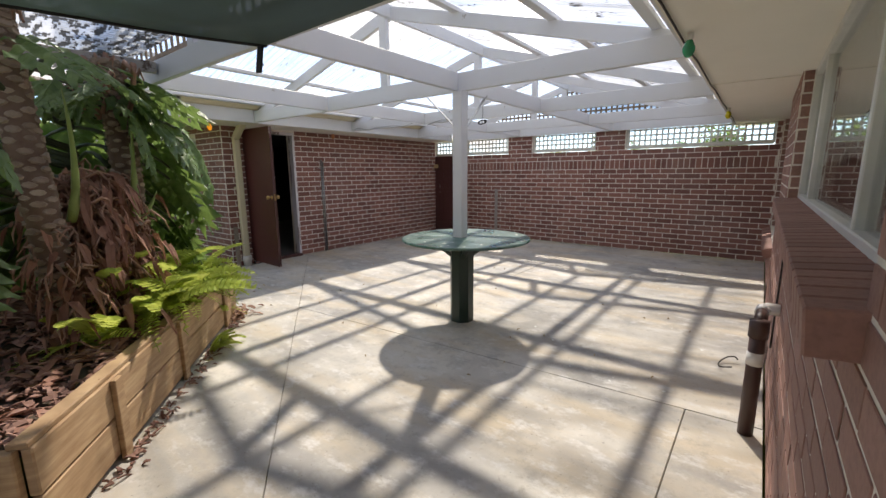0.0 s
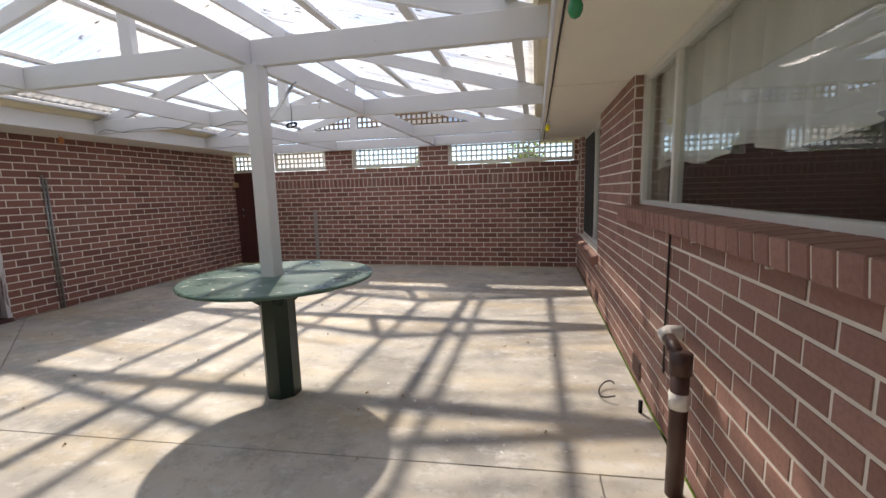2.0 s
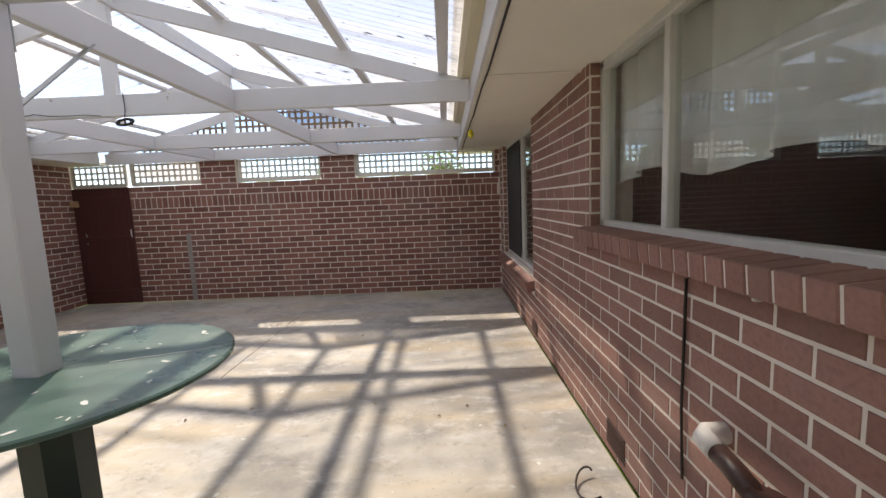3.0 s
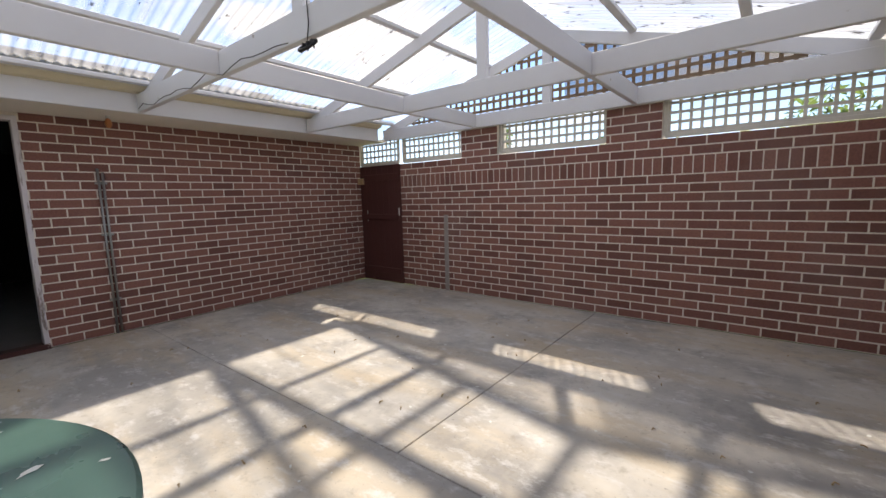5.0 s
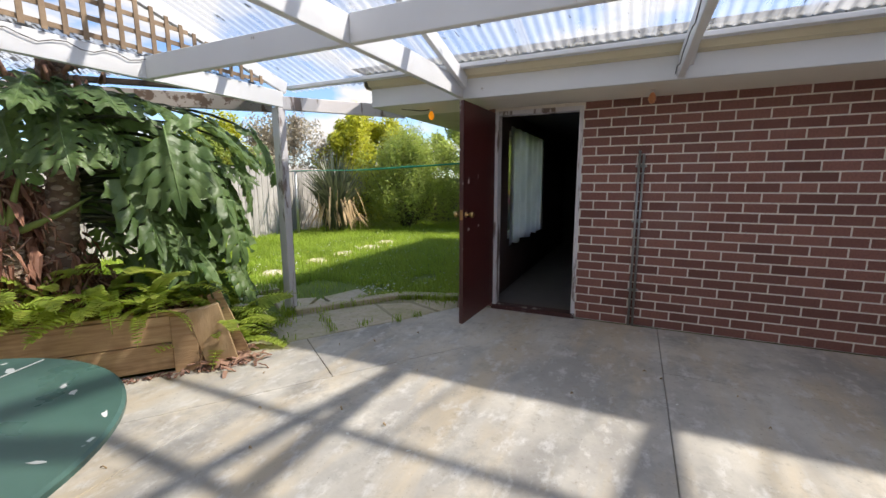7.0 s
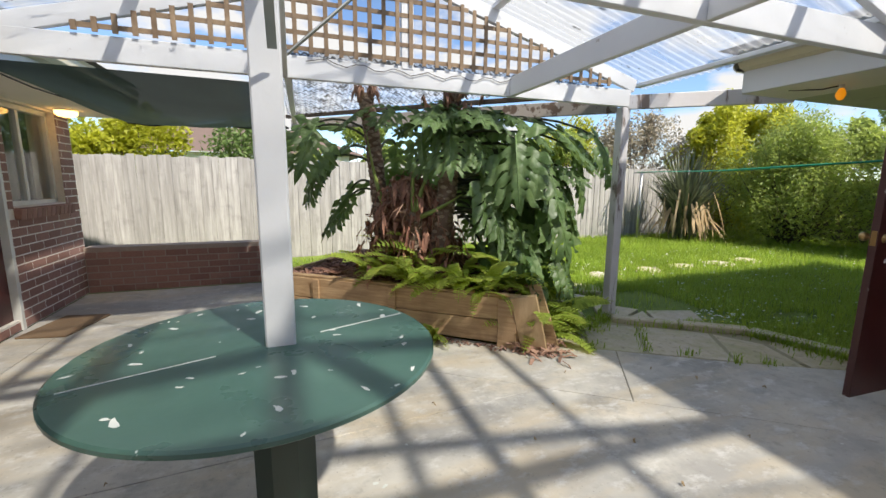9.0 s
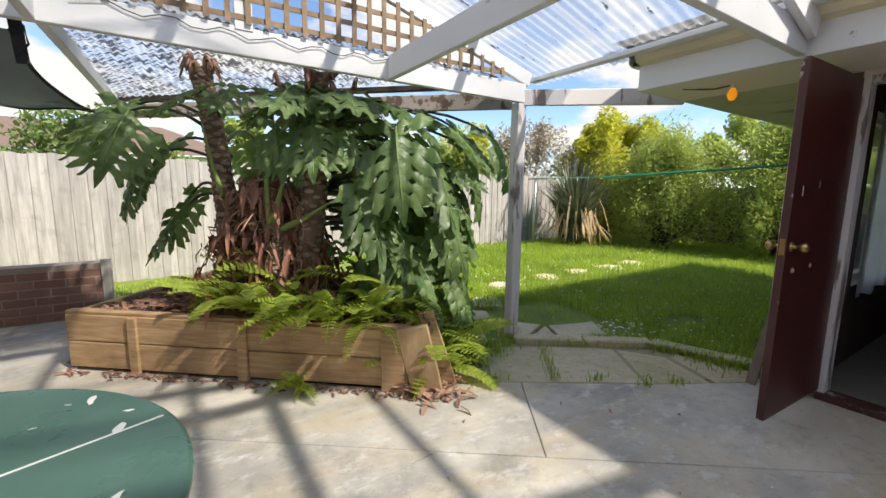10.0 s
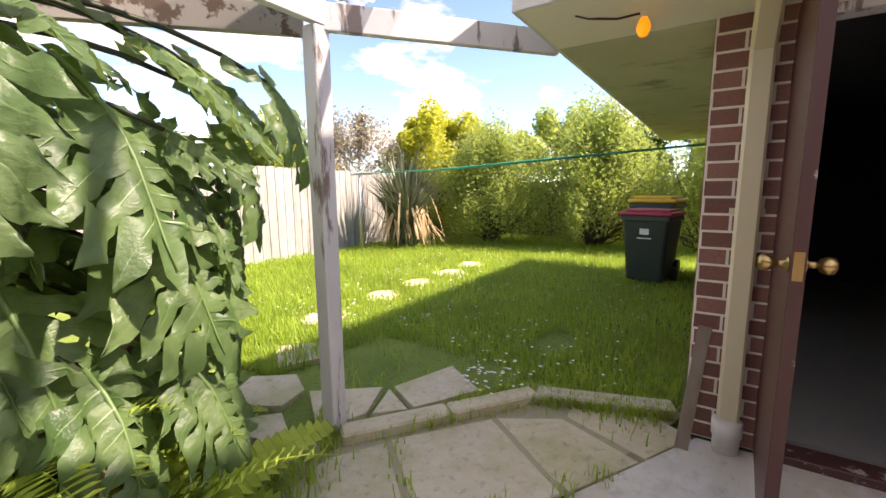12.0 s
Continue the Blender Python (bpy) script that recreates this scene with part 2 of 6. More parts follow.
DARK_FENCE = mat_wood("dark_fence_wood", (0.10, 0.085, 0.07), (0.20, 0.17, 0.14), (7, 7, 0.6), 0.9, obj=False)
OLD_BEAM = mat_paint("stained_old_beam", (0.42, 0.39, 0.37), (0.14, 0.10, 0.08), 0.52, 0.8)
ROOF = mat_roof("clear_roof_sheet", 0.66, 0.655)
ROOF_E = mat_roof("cloudy_roof_sheet", 0.54, 0.62)
ROOF_OLD = mat_roof("weathered_roof_sheet", 0.50, 0.50)
GLASS = mat_glass()
LACE = mat_cloth("lace_curtain", (0.92, 0.91, 0.88), 0.10, 0.05)
CURTAIN = mat_cloth("white_curtain", (0.80, 0.82, 0.86), 0.06, 0.75)
BLIND = mat_cloth("cream_blind", (0.70, 0.62, 0.44), 0.0, 0.3)
SHADE = mat_cloth("green_shade_cloth", (0.045, 0.078, 0.068), 0.03, 0.14)
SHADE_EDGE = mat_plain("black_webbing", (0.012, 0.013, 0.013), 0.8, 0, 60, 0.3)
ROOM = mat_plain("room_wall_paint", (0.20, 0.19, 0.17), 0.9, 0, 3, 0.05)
# the garage's indoor shade is put into these wall, brick and floor colours
GARAGE_SHADE = mat_plain("garage_shade_wall", (0.030, 0.028, 0.031), 0.9, 0, 3, 0.05)
SHADED_BRICK = mat_plain("shaded_inner_brick", (0.085, 0.050, 0.044), 0.9, 0, 6, 0.3)
SHADED_FLOOR = mat_plain("shaded_garage_floor", (0.21, 0.20, 0.19), 0.85, 0, 5, 0.2)
ROOF_TILE = mat_plain("roof_tile", (0.16, 0.11, 0.09), 0.8, 0, 6, 0.3)
SOIL = mat_plain("soil", (0.09, 0.065, 0.045), 0.95, 0, 30, 0.6)
MULCH = mat_wood("bark_mulch", (0.17, 0.08, 0.06), (0.42, 0.25, 0.19), (2, 2, 2), 0.9)
FIBRE = mat_wood("dry_fibre", (0.29, 0.15, 0.105), (0.58, 0.37, 0.27), (2, 2, 2), 0.9)
TRUNK = mat_wood("scarred_trunk", (0.15, 0.09, 0.065), (0.30, 0.21, 0.155), (3, 3, 3), 0.9)
SCAR = mat_wood("leaf_scar", (0.25, 0.18, 0.135), (0.48, 0.39, 0.31), (2, 2, 2), 0.9)
n = Nodes("flagstone", 0.85).world_pos()
fc = n.mix(n.random(), (0.56, 0.48, 0.33), (0.48, 0.43, 0.33))
fc = n.mix(n.ramp(n.noise(7, 6, 0.7), [(0.45, 0.0), (0.65, 0.55)]), fc, (0.60, 0.55, 0.45))
fc = n.mix(n.ramp(n.noise(2.2, 6, 0.65), [(0.44, 0.0), (0.62, 0.8)]), fc, (0.38, 0.36, 0.19))
fc = n.mix(n.ramp(n.noise(20, 5), [(0.55, 0.0), (0.8, 0.6)]), fc, (0.12, 0.11, 0.09))
n.color(fc).bump(n.noise(18, 6), 0.5, 0.008)
STONE = n.mat
n = Nodes("lawn_ground", 0.95).world_pos()
gc = n.mix(n.ramp(n.noise(1.2, 5), [(0.35, 0.0), (0.7, 1.0)]), (0.11, 0.17, 0.022), (0.19, 0.25, 0.04))
n.color(n.mix(n.ramp(n.noise(25, 4), [(0.5, 0.0), (0.8, 0.6)]), gc, (0.05, 0.06, 0.02))).bump(n.noise(40, 4), 0.6, 0.02)
LAWN = n.mat
GRASS = mat_leaf("grass_blades", (0.15, 0.25, 0.025), (0.30, 0.39, 0.055), None, 0.5, 0.4)
n = Nodes("broad_leaf_green", 0.38)
c = n.mix(n.random(), (0.070, 0.140, 0.042), (0.165, 0.260, 0.090))
c = n.mix(n.ramp(n.noise(5, 5, 0.6), [(0.42, 0.0), (0.66, 0.65)]), c, (0.255, 0.345, 0.150))
c = n.mix(n.ramp(n.noise(2.0, 4), [(0.45, 0.0), (0.68, 0.6)]), c, (0.040, 0.085, 0.026))
c = n.mix(n.ramp(n.noise(34, 4, 0.6, (1.0, 0.35, 1.0)), [(0.50, 0.0), (0.68, 0.35)]), c, (0.060, 0.115, 0.035))
n.color(c).bump(n.noise(26, 4, 0.6, (1.0, 0.3, 1.0)), 0.55, 0.012)
n.rough(n.ramp(n.noise(9, 4), [(0.3, 0.30), (0.7, 0.52)]))
glow, both = n.add("ShaderNodeBsdfTranslucent"), n.add("ShaderNodeMixShader")
n.link(n.mix(0.5, c, (0.36, 0.52, 0.12)), glow.inputs["Color"])
both.inputs[0].default_value = 0.32
n.link(n.p.outputs[0], both.inputs[1])
n.link(glow.outputs[0], both.inputs[2])
n.link(both.outputs[0], n.out.inputs["Surface"])
PHILO = n.mat
PETIOLE = mat_plain("green_stalk", (0.26, 0.34, 0.09), 0.45, 0, 9, 0.1)
DARK_STALK = mat_plain("dark_stalk", (0.045, 0.055, 0.025), 0.5, 0, 9, 0.1)
FERN = mat_leaf("fern_green", (0.19, 0.30, 0.045), (0.42, 0.52, 0.10), None, 0.45, 0.4)
BUSH = mat_leaf("bush_leaf", (0.19, 0.25, 0.055), (0.29, 0.345, 0.085), None, 0.55, 0.45)
BUSH_Y = mat_leaf("yellow_bush_leaf", (0.30, 0.32, 0.03), (0.40, 0.40, 0.045), None, 0.55, 0.45)
BUSH_D = mat_leaf("dark_bush_leaf", (0.10, 0.165, 0.045), (0.16, 0.23, 0.065), None, 0.5, 0.35)
FLAX = mat_leaf("flax_leaf", (0.06, 0.075, 0.045), (0.13, 0.145, 0.085), None, 0.45, 0.15)
DEAD = mat_leaf("dead_sheath", (0.20, 0.085, 0.055), (0.40, 0.21, 0.145), None, 0.8, 0.1)
DRY = mat_leaf("dry_leaf", (0.30, 0.19, 0.09), (0.48, 0.36, 0.22), None, 0.8, 0.15)
TWIG = mat_plain("twig", (0.12, 0.09, 0.07), 0.9, 0, 20, 0.3)
BIN_G = mat_plain("bin_green_plastic", (0.012, 0.026, 0.022), 0.45, 0, 20, 0.1)
BIN_Y = mat_plain("bin_yellow_plastic", (0.72, 0.46, 0.02), 0.45, 0, 20, 0.05)
BIN_R = mat_plain("bin_red_plastic", (0.42, 0.030, 0.065), 0.45, 0, 20, 0.05)
ROPE_G = mat_plain("green_cord", (0.02, 0.34, 0.21), 0.5, 0, 20, 0.05)
BULB_O = mat_lit("orange_bulb_glass", (0.95, 0.33, 0.015), 0.12)
BULB_G = mat_plain("green_bulb_glass", (0.03, 0.30, 0.14), 0.15, 0, 5, 0.0)
BULB_Y = mat_plain("yellow_bulb_glass", (0.72, 0.62, 0.02), 0.2, 0, 5, 0.0)
LAMP_WARM = mat_lit("warm_lamp_glass", (1.0, 0.55, 0.16), 1.4)
MAT_FIBRE = mat_plain("doormat_fibre", (0.20, 0.13, 0.075), 0.95, 0, 120, 0.8)
DAISY = mat_plain("daisy_white", (0.80, 0.80, 0.78), 0.6, 0, 20, 0.05)
YELLOW = mat_plain("flower_yellow", (0.75, 0.60, 0.03), 0.6, 0, 20, 0.05)
CABLE = mat_plain("cable_brown", (0.030, 0.022, 0.020), 0.6, 0, 30, 0.1)

# ---- mesh helpers ----
R = random.Random(7)


def thing(name, label, category, group="", kind="", at=(0, 0, 0)):
    ob = new(name)
    ob.location = at
    return tagged(ob, label, category, group, kind)


def to_mesh(bm, name, mats, smooth=False):
    me = bpy.data.meshes.new(name)
    bm.normal_update()
    bm.to_mesh(me)
    bm.free()
    for m in mats if isinstance(mats, (list, tuple)) else [mats]:
        me.materials.append(m)
    if smooth:
        me.polygons.foreach_set("use_smooth", [True] * len(me.polygons))
    return me


def part(name, bm, material, parent=None, label="", smooth=False, kind=""):
    me = bm if isinstance(bm, bpy.types.Mesh) else to_mesh(bm, name, material, smooth)
    ob = new(name, me)
    if parent is not None:
        ob.parent = parent
        off = Matrix.Translation(parent.location) 
        ob.matrix_parent_inverse = off.inverted()
    return tagged(ob, label, "", "", kind)


def pydata(name, verts, faces, mats, smooth=False, idx=None):
    me = bpy.data.meshes.new(name)
    me.from_pydata(verts, [], faces)
    for m in mats if isinstance(mats, (list, tuple)) else [mats]:
        me.materials.append(m)
    if idx is not None:
        me.polygons.foreach_set("material_index", idx)
    if smooth:
        me.polygons.foreach_set("use_smooth", [True] * len(me.polygons))
    me.update()
    return me


def box(bm, lo, hi, bevel=0.004, m=None):
    g = bmesh.ops.create_cube(bm, size=1)["verts"]
    c = [(a + b) / 2 for a, b in zip(lo, hi)]
    s = [b - a for a, b in zip(lo, hi)]
    for v in g:
        v.co = Vector((v.co.x * s[0] + c[0], v.co.y * s[1] + c[1], v.co.z * s[2] + c[2]))
    if bevel:
        es = {e for v in g for e in v.link_edges}
        out = bmesh.ops.bevel(bm, geom=list(es), offset=min(bevel, min(s) * 0.3), segments=1, affect="EDGES")
        g = list({v for f in out["faces"] for v in f.verts} | {v for v in g if v.is_valid})
    if m is not None:
        bmesh.ops.transform(bm, matrix=m, verts=g)
    return g


def bar(a, b, w, h, bevel=0.004, up=(0, 0, 1)):
    """A bmesh with a bar from a to b; h is its depth along up, w across."""
    bm = bmesh.new()
    a, b = Vector(a), Vector(b)
    d = b - a
    y = d.normalized()
    x = y.cross(Vector(up)).normalized()
    z = x.cross(y)
    m = Matrix((x, y, z)).transposed().to_4x4()
    m.translation = (a + b) / 2
    box(bm, (-w / 2, -d.length / 2, -h / 2), (w / 2, d.length / 2, h / 2), bevel, m)
    return bm


def tube_data(pts, rads, sides=8, cap=True):
    vs, fs = [], []
    pts = [Vector(p) for p in pts]
    for i, p in enumerate(pts):
        d = (pts[min(i + 1, len(pts) - 1)] - pts[max(i - 1, 0)]).normalized()
        x = d.orthogonal().normalized() if abs(d.z) > 0.95 else d.cross(Vector((0, 0, 1))).normalized()
        y = d.cross(x)
        r = rads[i] if isinstance(rads, (list, tuple)) else rads
        for k in range(sides):
            a = 2 * math.pi * k / sides
            vs.append(tuple(p + x * (r * math.cos(a)) + y * (r * math.sin(a))))
    for i in range(len(pts) - 1):
        for k in range(sides):
            k2 = (k + 1) % sides
            fs.append((i * sides + k, i * sides + k2, (i + 1) * sides + k2, (i + 1) * sides + k))
    if cap:
        fs.append(tuple(range(sides - 1, -1, -1)))
        fs.append(tuple(range((len(pts) - 1) * sides, len(pts) * sides)))
    return vs, fs


def tube(name, pts, rads, mat, sides=8):
    vs, fs = tube_data(pts, rads, sides)
    return pydata(name, vs, fs, mat, True)


def lathe(name, prof, mat, sides=20, at=(0, 0, 0), m=None):
    """A turned shape from (radius, height) rows."""
    vs, fs = [], []
    for r, z in prof:
        for k in range(sides):
            a = 2 * math.pi * k / sides
            v = Vector((r * math.cos(a), r * math.sin(a), z))
            if m is not None:
                v = m @ v
            vs.append(tuple(v + Vector(at)))
    for i in range(len(prof) - 1):
        for k in range(sides):
            k2 = (k + 1) % sides
            fs.append((i * sides + k, i * sides + k2, (i + 1) * sides + k2, (i + 1) * sides + k))
    fs.append(tuple(range(sides - 1, -1, -1)))
    fs.append(tuple(range((len(prof) - 1) * sides, len(prof) * sides)))
    return pydata(name, vs, fs, mat, True)


def prism(bm, poly, z0, z1, shrink=0.0):
    """An upright prism over a flat outline, its top edge drawn in a little."""
    c = sum((Vector((*p, 0)) for p in poly), Vector()) / len(poly)
    lo = [bm.verts.new((p[0], p[1], z0)) for p in poly]
    mid = [bm.verts.new((p[0], p[1], z1 - 0.004)) for p in poly]
    hi = [bm.verts.new((*(Vector((*p, 0)) + (c - Vector((*p, 0))).normalized() * 0.005).xy, z1)) for p in poly]
    k = len(poly)
    for i in range(k):
        j = (i + 1) % k
        bm.faces.new((lo[i], lo[j], mid[j], mid[i]))
        bm.faces.new((mid[i], mid[j], hi[j], hi[i]))
    bm.faces.new(hi)
    return bm


def inset_poly(poly, d):
    """A convex or nearly convex outline (anticlockwise) moved in by d."""
    out = []
    k = len(poly)
    for i in range(k):
        p0, p1, p2 = Vector(poly[i - 1]), Vector(poly[i]), Vector(poly[(i + 1) % k])
        d1, d2 = (p1 - p0).normalized(), (p2 - p1).normalized()
        n1, n2 = Vector((-d1.y, d1.x)), Vector((-d2.y, d2.x))
        b = n1 + n2
        out.append(tuple(p1 + b * (d / max(0.4, b.dot(n1)))))
    return out


def cut(poly, p, d, keep_left):
    """The part of an outline to the left (or right) of the line through p along d."""
    p, nrm = Vector(p), Vector((-d[1], d[0])).normalized()
    if not keep_left:
        nrm = -nrm
    out = []
    for i in range(len(poly)):
        a, b = Vector(poly[i - 1]), Vector(poly[i])
        da, db = (a - p).dot(nrm), (b - p).dot(nrm)
        if (da >= 0) != (db >= 0):
            out.append(tuple(a + (b - a) * (da / (da - db))))
        if db >= 0:
            out.append(tuple(b))
    return out


# ---- brick walls ----
BL, BH, GAP, COURSE = 0.2255, 0.0720, 0.0125, 0.0845


def brick_mesh(name, w, h, depth, mat):
    c = 0.002
    x, z = w / 2, h / 2
    vs = [(-x, 0, -z), (x, 0, -z), (x, 0, z), (-x, 0, z), (-x, -depth + c, -z), (x, -depth + c, -z), (x, -depth + c, z), (-x, -depth + c, z),
          (-x + c, -depth, -z + c), (x - c, -depth, -z + c), (x - c, -depth, z - c), (-x + c, -depth, z - c)]
    fs = [(8, 9, 10, 11)]
    for i in range(4):
        j = (i + 1) % 4
        fs += [(i, j, 4 + j, 4 + i), (4 + i, 4 + j, 8 + j, 8 + i)]
    return pydata(name, vs, fs, mat)


def wall_slab(name, org, along, face, thick, length, height, holes, mat, label, steps=()):
    """A wall with its openings. org: the foot of its face; along: the way it runs; face: the way it looks.
    holes: (u0, u1, z0, z1) that go right through."""
    us = sorted({0, length, *(u for h in holes for u in h[:2])})
    zs = sorted({0, height, *(z for h in holes for z in h[2:])})
    solid = lambda i, j: 0 <= i < len(us) - 1 and 0 <= j < len(zs) - 1 and not any(
        h[0] - 1e-6 <= us[i] and us[i + 1] <= h[1] + 1e-6 and h[2] - 1e-6 <= zs[j] and zs[j + 1] <= h[3] + 1e-6 for h in holes)
    bm = bmesh.new()
    A, F, O = Vector(along), Vector(face), Vector(org)
    pt = lambda u, z, d: bm.verts.new(O + A * u + Vector((0, 0, z)) - F * d)
    for i in range(len(us) - 1):
        for j in range(len(zs) - 1):
            if not solid(i, j):
                continue
            u0, u1, z0, z1 = us[i], us[i + 1], zs[j], zs[j + 1]
            q = [((u0, z0, 0), (u1, z0, 0), (u1, z1, 0), (u0, z1, 0)), ((u1, z0, thick), (u0, z0, thick), (u0, z1, thick), (u1, z1, thick))]
            if not solid(i - 1, j):
                q.append(((u0, z0, thick), (u0, z0, 0), (u0, z1, 0), (u0, z1, thick)))
            if not solid(i + 1, j):
                q.append(((u1, z0, 0), (u1, z0, thick), (u1, z1, thick), (u1, z1, 0)))
            if not solid(i, j - 1):
                q.append(((u0, z0, thick), (u1, z0, thick), (u1, z0, 0), (u0, z0, 0)))
            if not solid(i, j + 1):
                q.append(((u0, z1, 0), (u1, z1, 0), (u1, z1, thick), (u0, z1, thick)))
            for f in q:
                bm.faces.new([pt(*v) for v in f])
    bmesh.ops.remove_doubles(bm, verts=bm.verts, dist=1e-5)
    bmesh.ops.recalc_face_normals(bm, faces=bm.faces)
    ob = new(name, to_mesh(bm, name, mat))
    return tagged(ob, label, "wall", "", "structure")


def lay_bricks(wall, org, along, face, length, z0, z1, holes, mat, near_u, singles=300, soldier=None, start=0.0, depth=0.003):
    """Running bond on a wall's face: the whole bricks nearest to near_u are pieces of their own, the rest one part."""
    A, F, O = Vector(along), Vector(face), Vector(org)
    turn = Matrix((A, -F, Vector((0, 0, 1)))).transposed().to_4x4()
    full = brick_mesh("brick", BL, BH, depth, mat)
    whole, cutb = [], []
    rows = int(round((z1 - z0) / COURSE))
    for r in range(rows):
        za, zb = z0 + r * COURSE + GAP / 2, z0 + r * COURSE + GAP / 2 + BH
        if soldier and soldier[0] - 0.02 < za and zb < soldier[1] + 0.02:
            continue
        u = start - (0.119 if r % 2 else 0) - BL
        while u < length:
            spans = [(max(u, GAP / 2), min(u + BL, length - GAP / 2))]
            for h in holes:
                if zb > h[2] + 0.03 and za < h[3] - 0.03:
                    nxt = []
                    for a, b in spans:
                        if b <= h[0] or a >= h[1]:
                            nxt.append((a, b))
                        else:
                            nxt += [(a, min(b, h[0])), (max(a, h[1]), b)]
                    spans = nxt
            for a, b in spans:
                if b - a > 0.03:
                    (whole if b - a > BL - 0.004 else cutb).append(((a + b) / 2, b - a, (za + zb) / 2, BH))
            u += BL + GAP
    if soldier:
        u = 0.0
        while u < length - 0.06:
            cutb.append((u + 0.042, 0.0745, (soldier[0] + soldier[1]) / 2, soldier[1] - soldier[0] - GAP))
            u += 0.0845
    whole.sort(key=lambda b: abs(b[0] - near_u))
    place = lambda u, z: O + A * u + Vector((0, 0, z)) + F * R.uniform(-0.001, 0.0012)
    for u, w, z, h in whole[:singles]:
        ob = new("brick", full)
        ob.parent = wall
        ob.matrix_basis = Matrix.Translation(place(u, z)) @ turn
    vs, fs = [], []
    for u, w, z, h in whole[singles:] + cutb:
        m = Matrix.Translation(place(u, z)) @ turn
        c, x, zz, k = 0.002, w / 2, h / 2, len(vs)
        for v in ((-x, 0, -zz), (x, 0, -zz), (x, 0, zz), (-x, 0, zz), (-x, -depth + c, -zz), (x, -depth + c, -zz), (x, -depth + c, zz), (-x, -depth + c, zz),
                  (-x + c, -depth, -zz + c), (x - c, -depth, -zz + c), (x - c, -depth, zz - c), (-x + c, -depth, zz - c)):
            vs.append(tuple(m @ Vector(v)))
        fs.append((k + 8, k + 9, k + 10, k + 11))
        for i in range(4):
            j = (i + 1) % 4
            fs += [(k + i, k + j, k + 4 + j, k + 4 + i), (k + 4 + i, k + 4 + j, k + 8 + j, k + 8 + i)]
    if vs:
        part("brickwork", pydata("brickwork", vs, fs, mat), None, wall, "", False, "stuff")

# ---- ground, slabs, paving ----
bm = bmesh.new()
for v in ((-400, -400), (400, -400), (400, 400), (-400, 400)):
    bm.verts.new((*v, -0.05))
bm.faces.new(bm.verts)
tagged(new("ground", to_mesh(bm, "ground", LAWN)), "grassy earth reaching out past the fences", "ground", "", "structure")

REGION = [(-5.75, 3.86), (-4.97, 3.42), (-4.02, 2.80), (-3.62, 2.62), (-3.42, 2.56), (-1.42, 0.84), (-1.52, -0.52), (0.68, -0.52), (0.68, 8.79), (-5.75, 8.79)]
bm = bmesh.new()
vs = [bm.verts.new((*p, -0.012)) for p in REGION]
bm.faces.new(vs)
floor = tagged(new("floor", to_mesh(bm, "floor", JOINT)), "bed under the patio's concrete slabs", "floor", "", "structure")
D1 = (1.0, -0.745)
P1 = (-2.85, 2.95)
slabs = []
north, south = cut(REGION, (0, 5.74), (1, 0), True), cut(REGION, (0, 5.74), (1, 0), False)
nw, ne = cut(north, (-2.05, 0), (0, 1), True), cut(north, (-2.05, 0), (0, 1), False)
slabs += [cut(nw, (-4.75, 0), (0, 1), True), cut(nw, (-4.75, 0), (0, 1), False), ne]
mid, low = cut(south, P1, D1, True), cut(south, P1, D1, False)
slabs += [cut(low, (-4.0, 3.2), (0.37, 0.53), True), cut(low, (-4.0, 3.2), (0.37, 0.53), False)]
mw, me_ = cut(mid, (0, 3.49), (1, 0.07), True), cut(mid, (0, 3.49), (1, 0.07), False)
slabs += [mw, cut(me_, (0.31, 0), (0, 1), True), cut(me_, (0.31, 0), (0, 1), False)]
for s in slabs:
    if len(s) > 2:
        part("slab", prism(bmesh.new(), inset_poly(s, 0.0025), -0.06, 0.0), CONCRETE, floor)

# the flagged corner, its kerb and the stones beyond it
paving = tagged(new("pavement", pydata("pavement", [(-6.0, 3.8, -0.009), (-5.9, 2.9, -0.009), (-4.6, 2.1, -0.009), (-3.4, 2.5, -0.009), (-4.0, 2.8, -0.009), (-5.0, 3.42, -0.009)],
                                       [(0, 1, 2, 3, 4, 5)], MOSS_JOINT)), "mossy bed of the flagged corner", "pavement", "", "structure")
flags = [[(-3.66, 2.62), (-4.02, 2.78), (-4.31, 2.36), (-3.95, 2.05), (-3.62, 2.40)], [(-4.04, 2.79), (-4.40, 3.02), (-4.83, 2.49), (-4.56, 2.32), (-4.32, 2.36)],
         [(-4.43, 3.04), (-4.96, 3.39), (-5.02, 3.30), (-5.33, 2.86), (-4.86, 2.50)], [(-4.99, 3.41), (-5.38, 3.64), (-5.56, 3.20), (-5.36, 2.88), (-5.05, 3.30)],
         [(-5.41, 3.66), (-5.74, 3.84), (-5.90, 3.60), (-5.74, 3.20), (-5.59, 3.22)],
         [(-4.98, 1.68), (-5.29, 2.06), (-4.99, 2.20), (-4.70, 2.10)], [(-5.00, 2.23), (-5.16, 2.38), (-5.30, 2.11)],
         [(-5.33, 2.12), (-5.83, 2.28), (-5.60, 2.64), (-5.19, 2.40)], [(-4.36, 2.26), (-4.50, 2.20), (-4.72, 1.76), (-4.42, 1.50), (-4.10, 1.92)],
         [(-4.76, 1.70), (-4.98, 1.64), (-5.10, 1.40), (-4.90, 1.15), (-4.55, 1.36)], [(-5.10, 1.18), (-5.42, 1.32), (-5.62, 1.02), (-5.35, 0.78)]]


def order(poly):
    a = sum(poly[i - 1][0] * p[1] - p[0] * poly[i - 1][1] for i, p in enumerate(poly))
    return poly if a > 0 else poly[::-1]


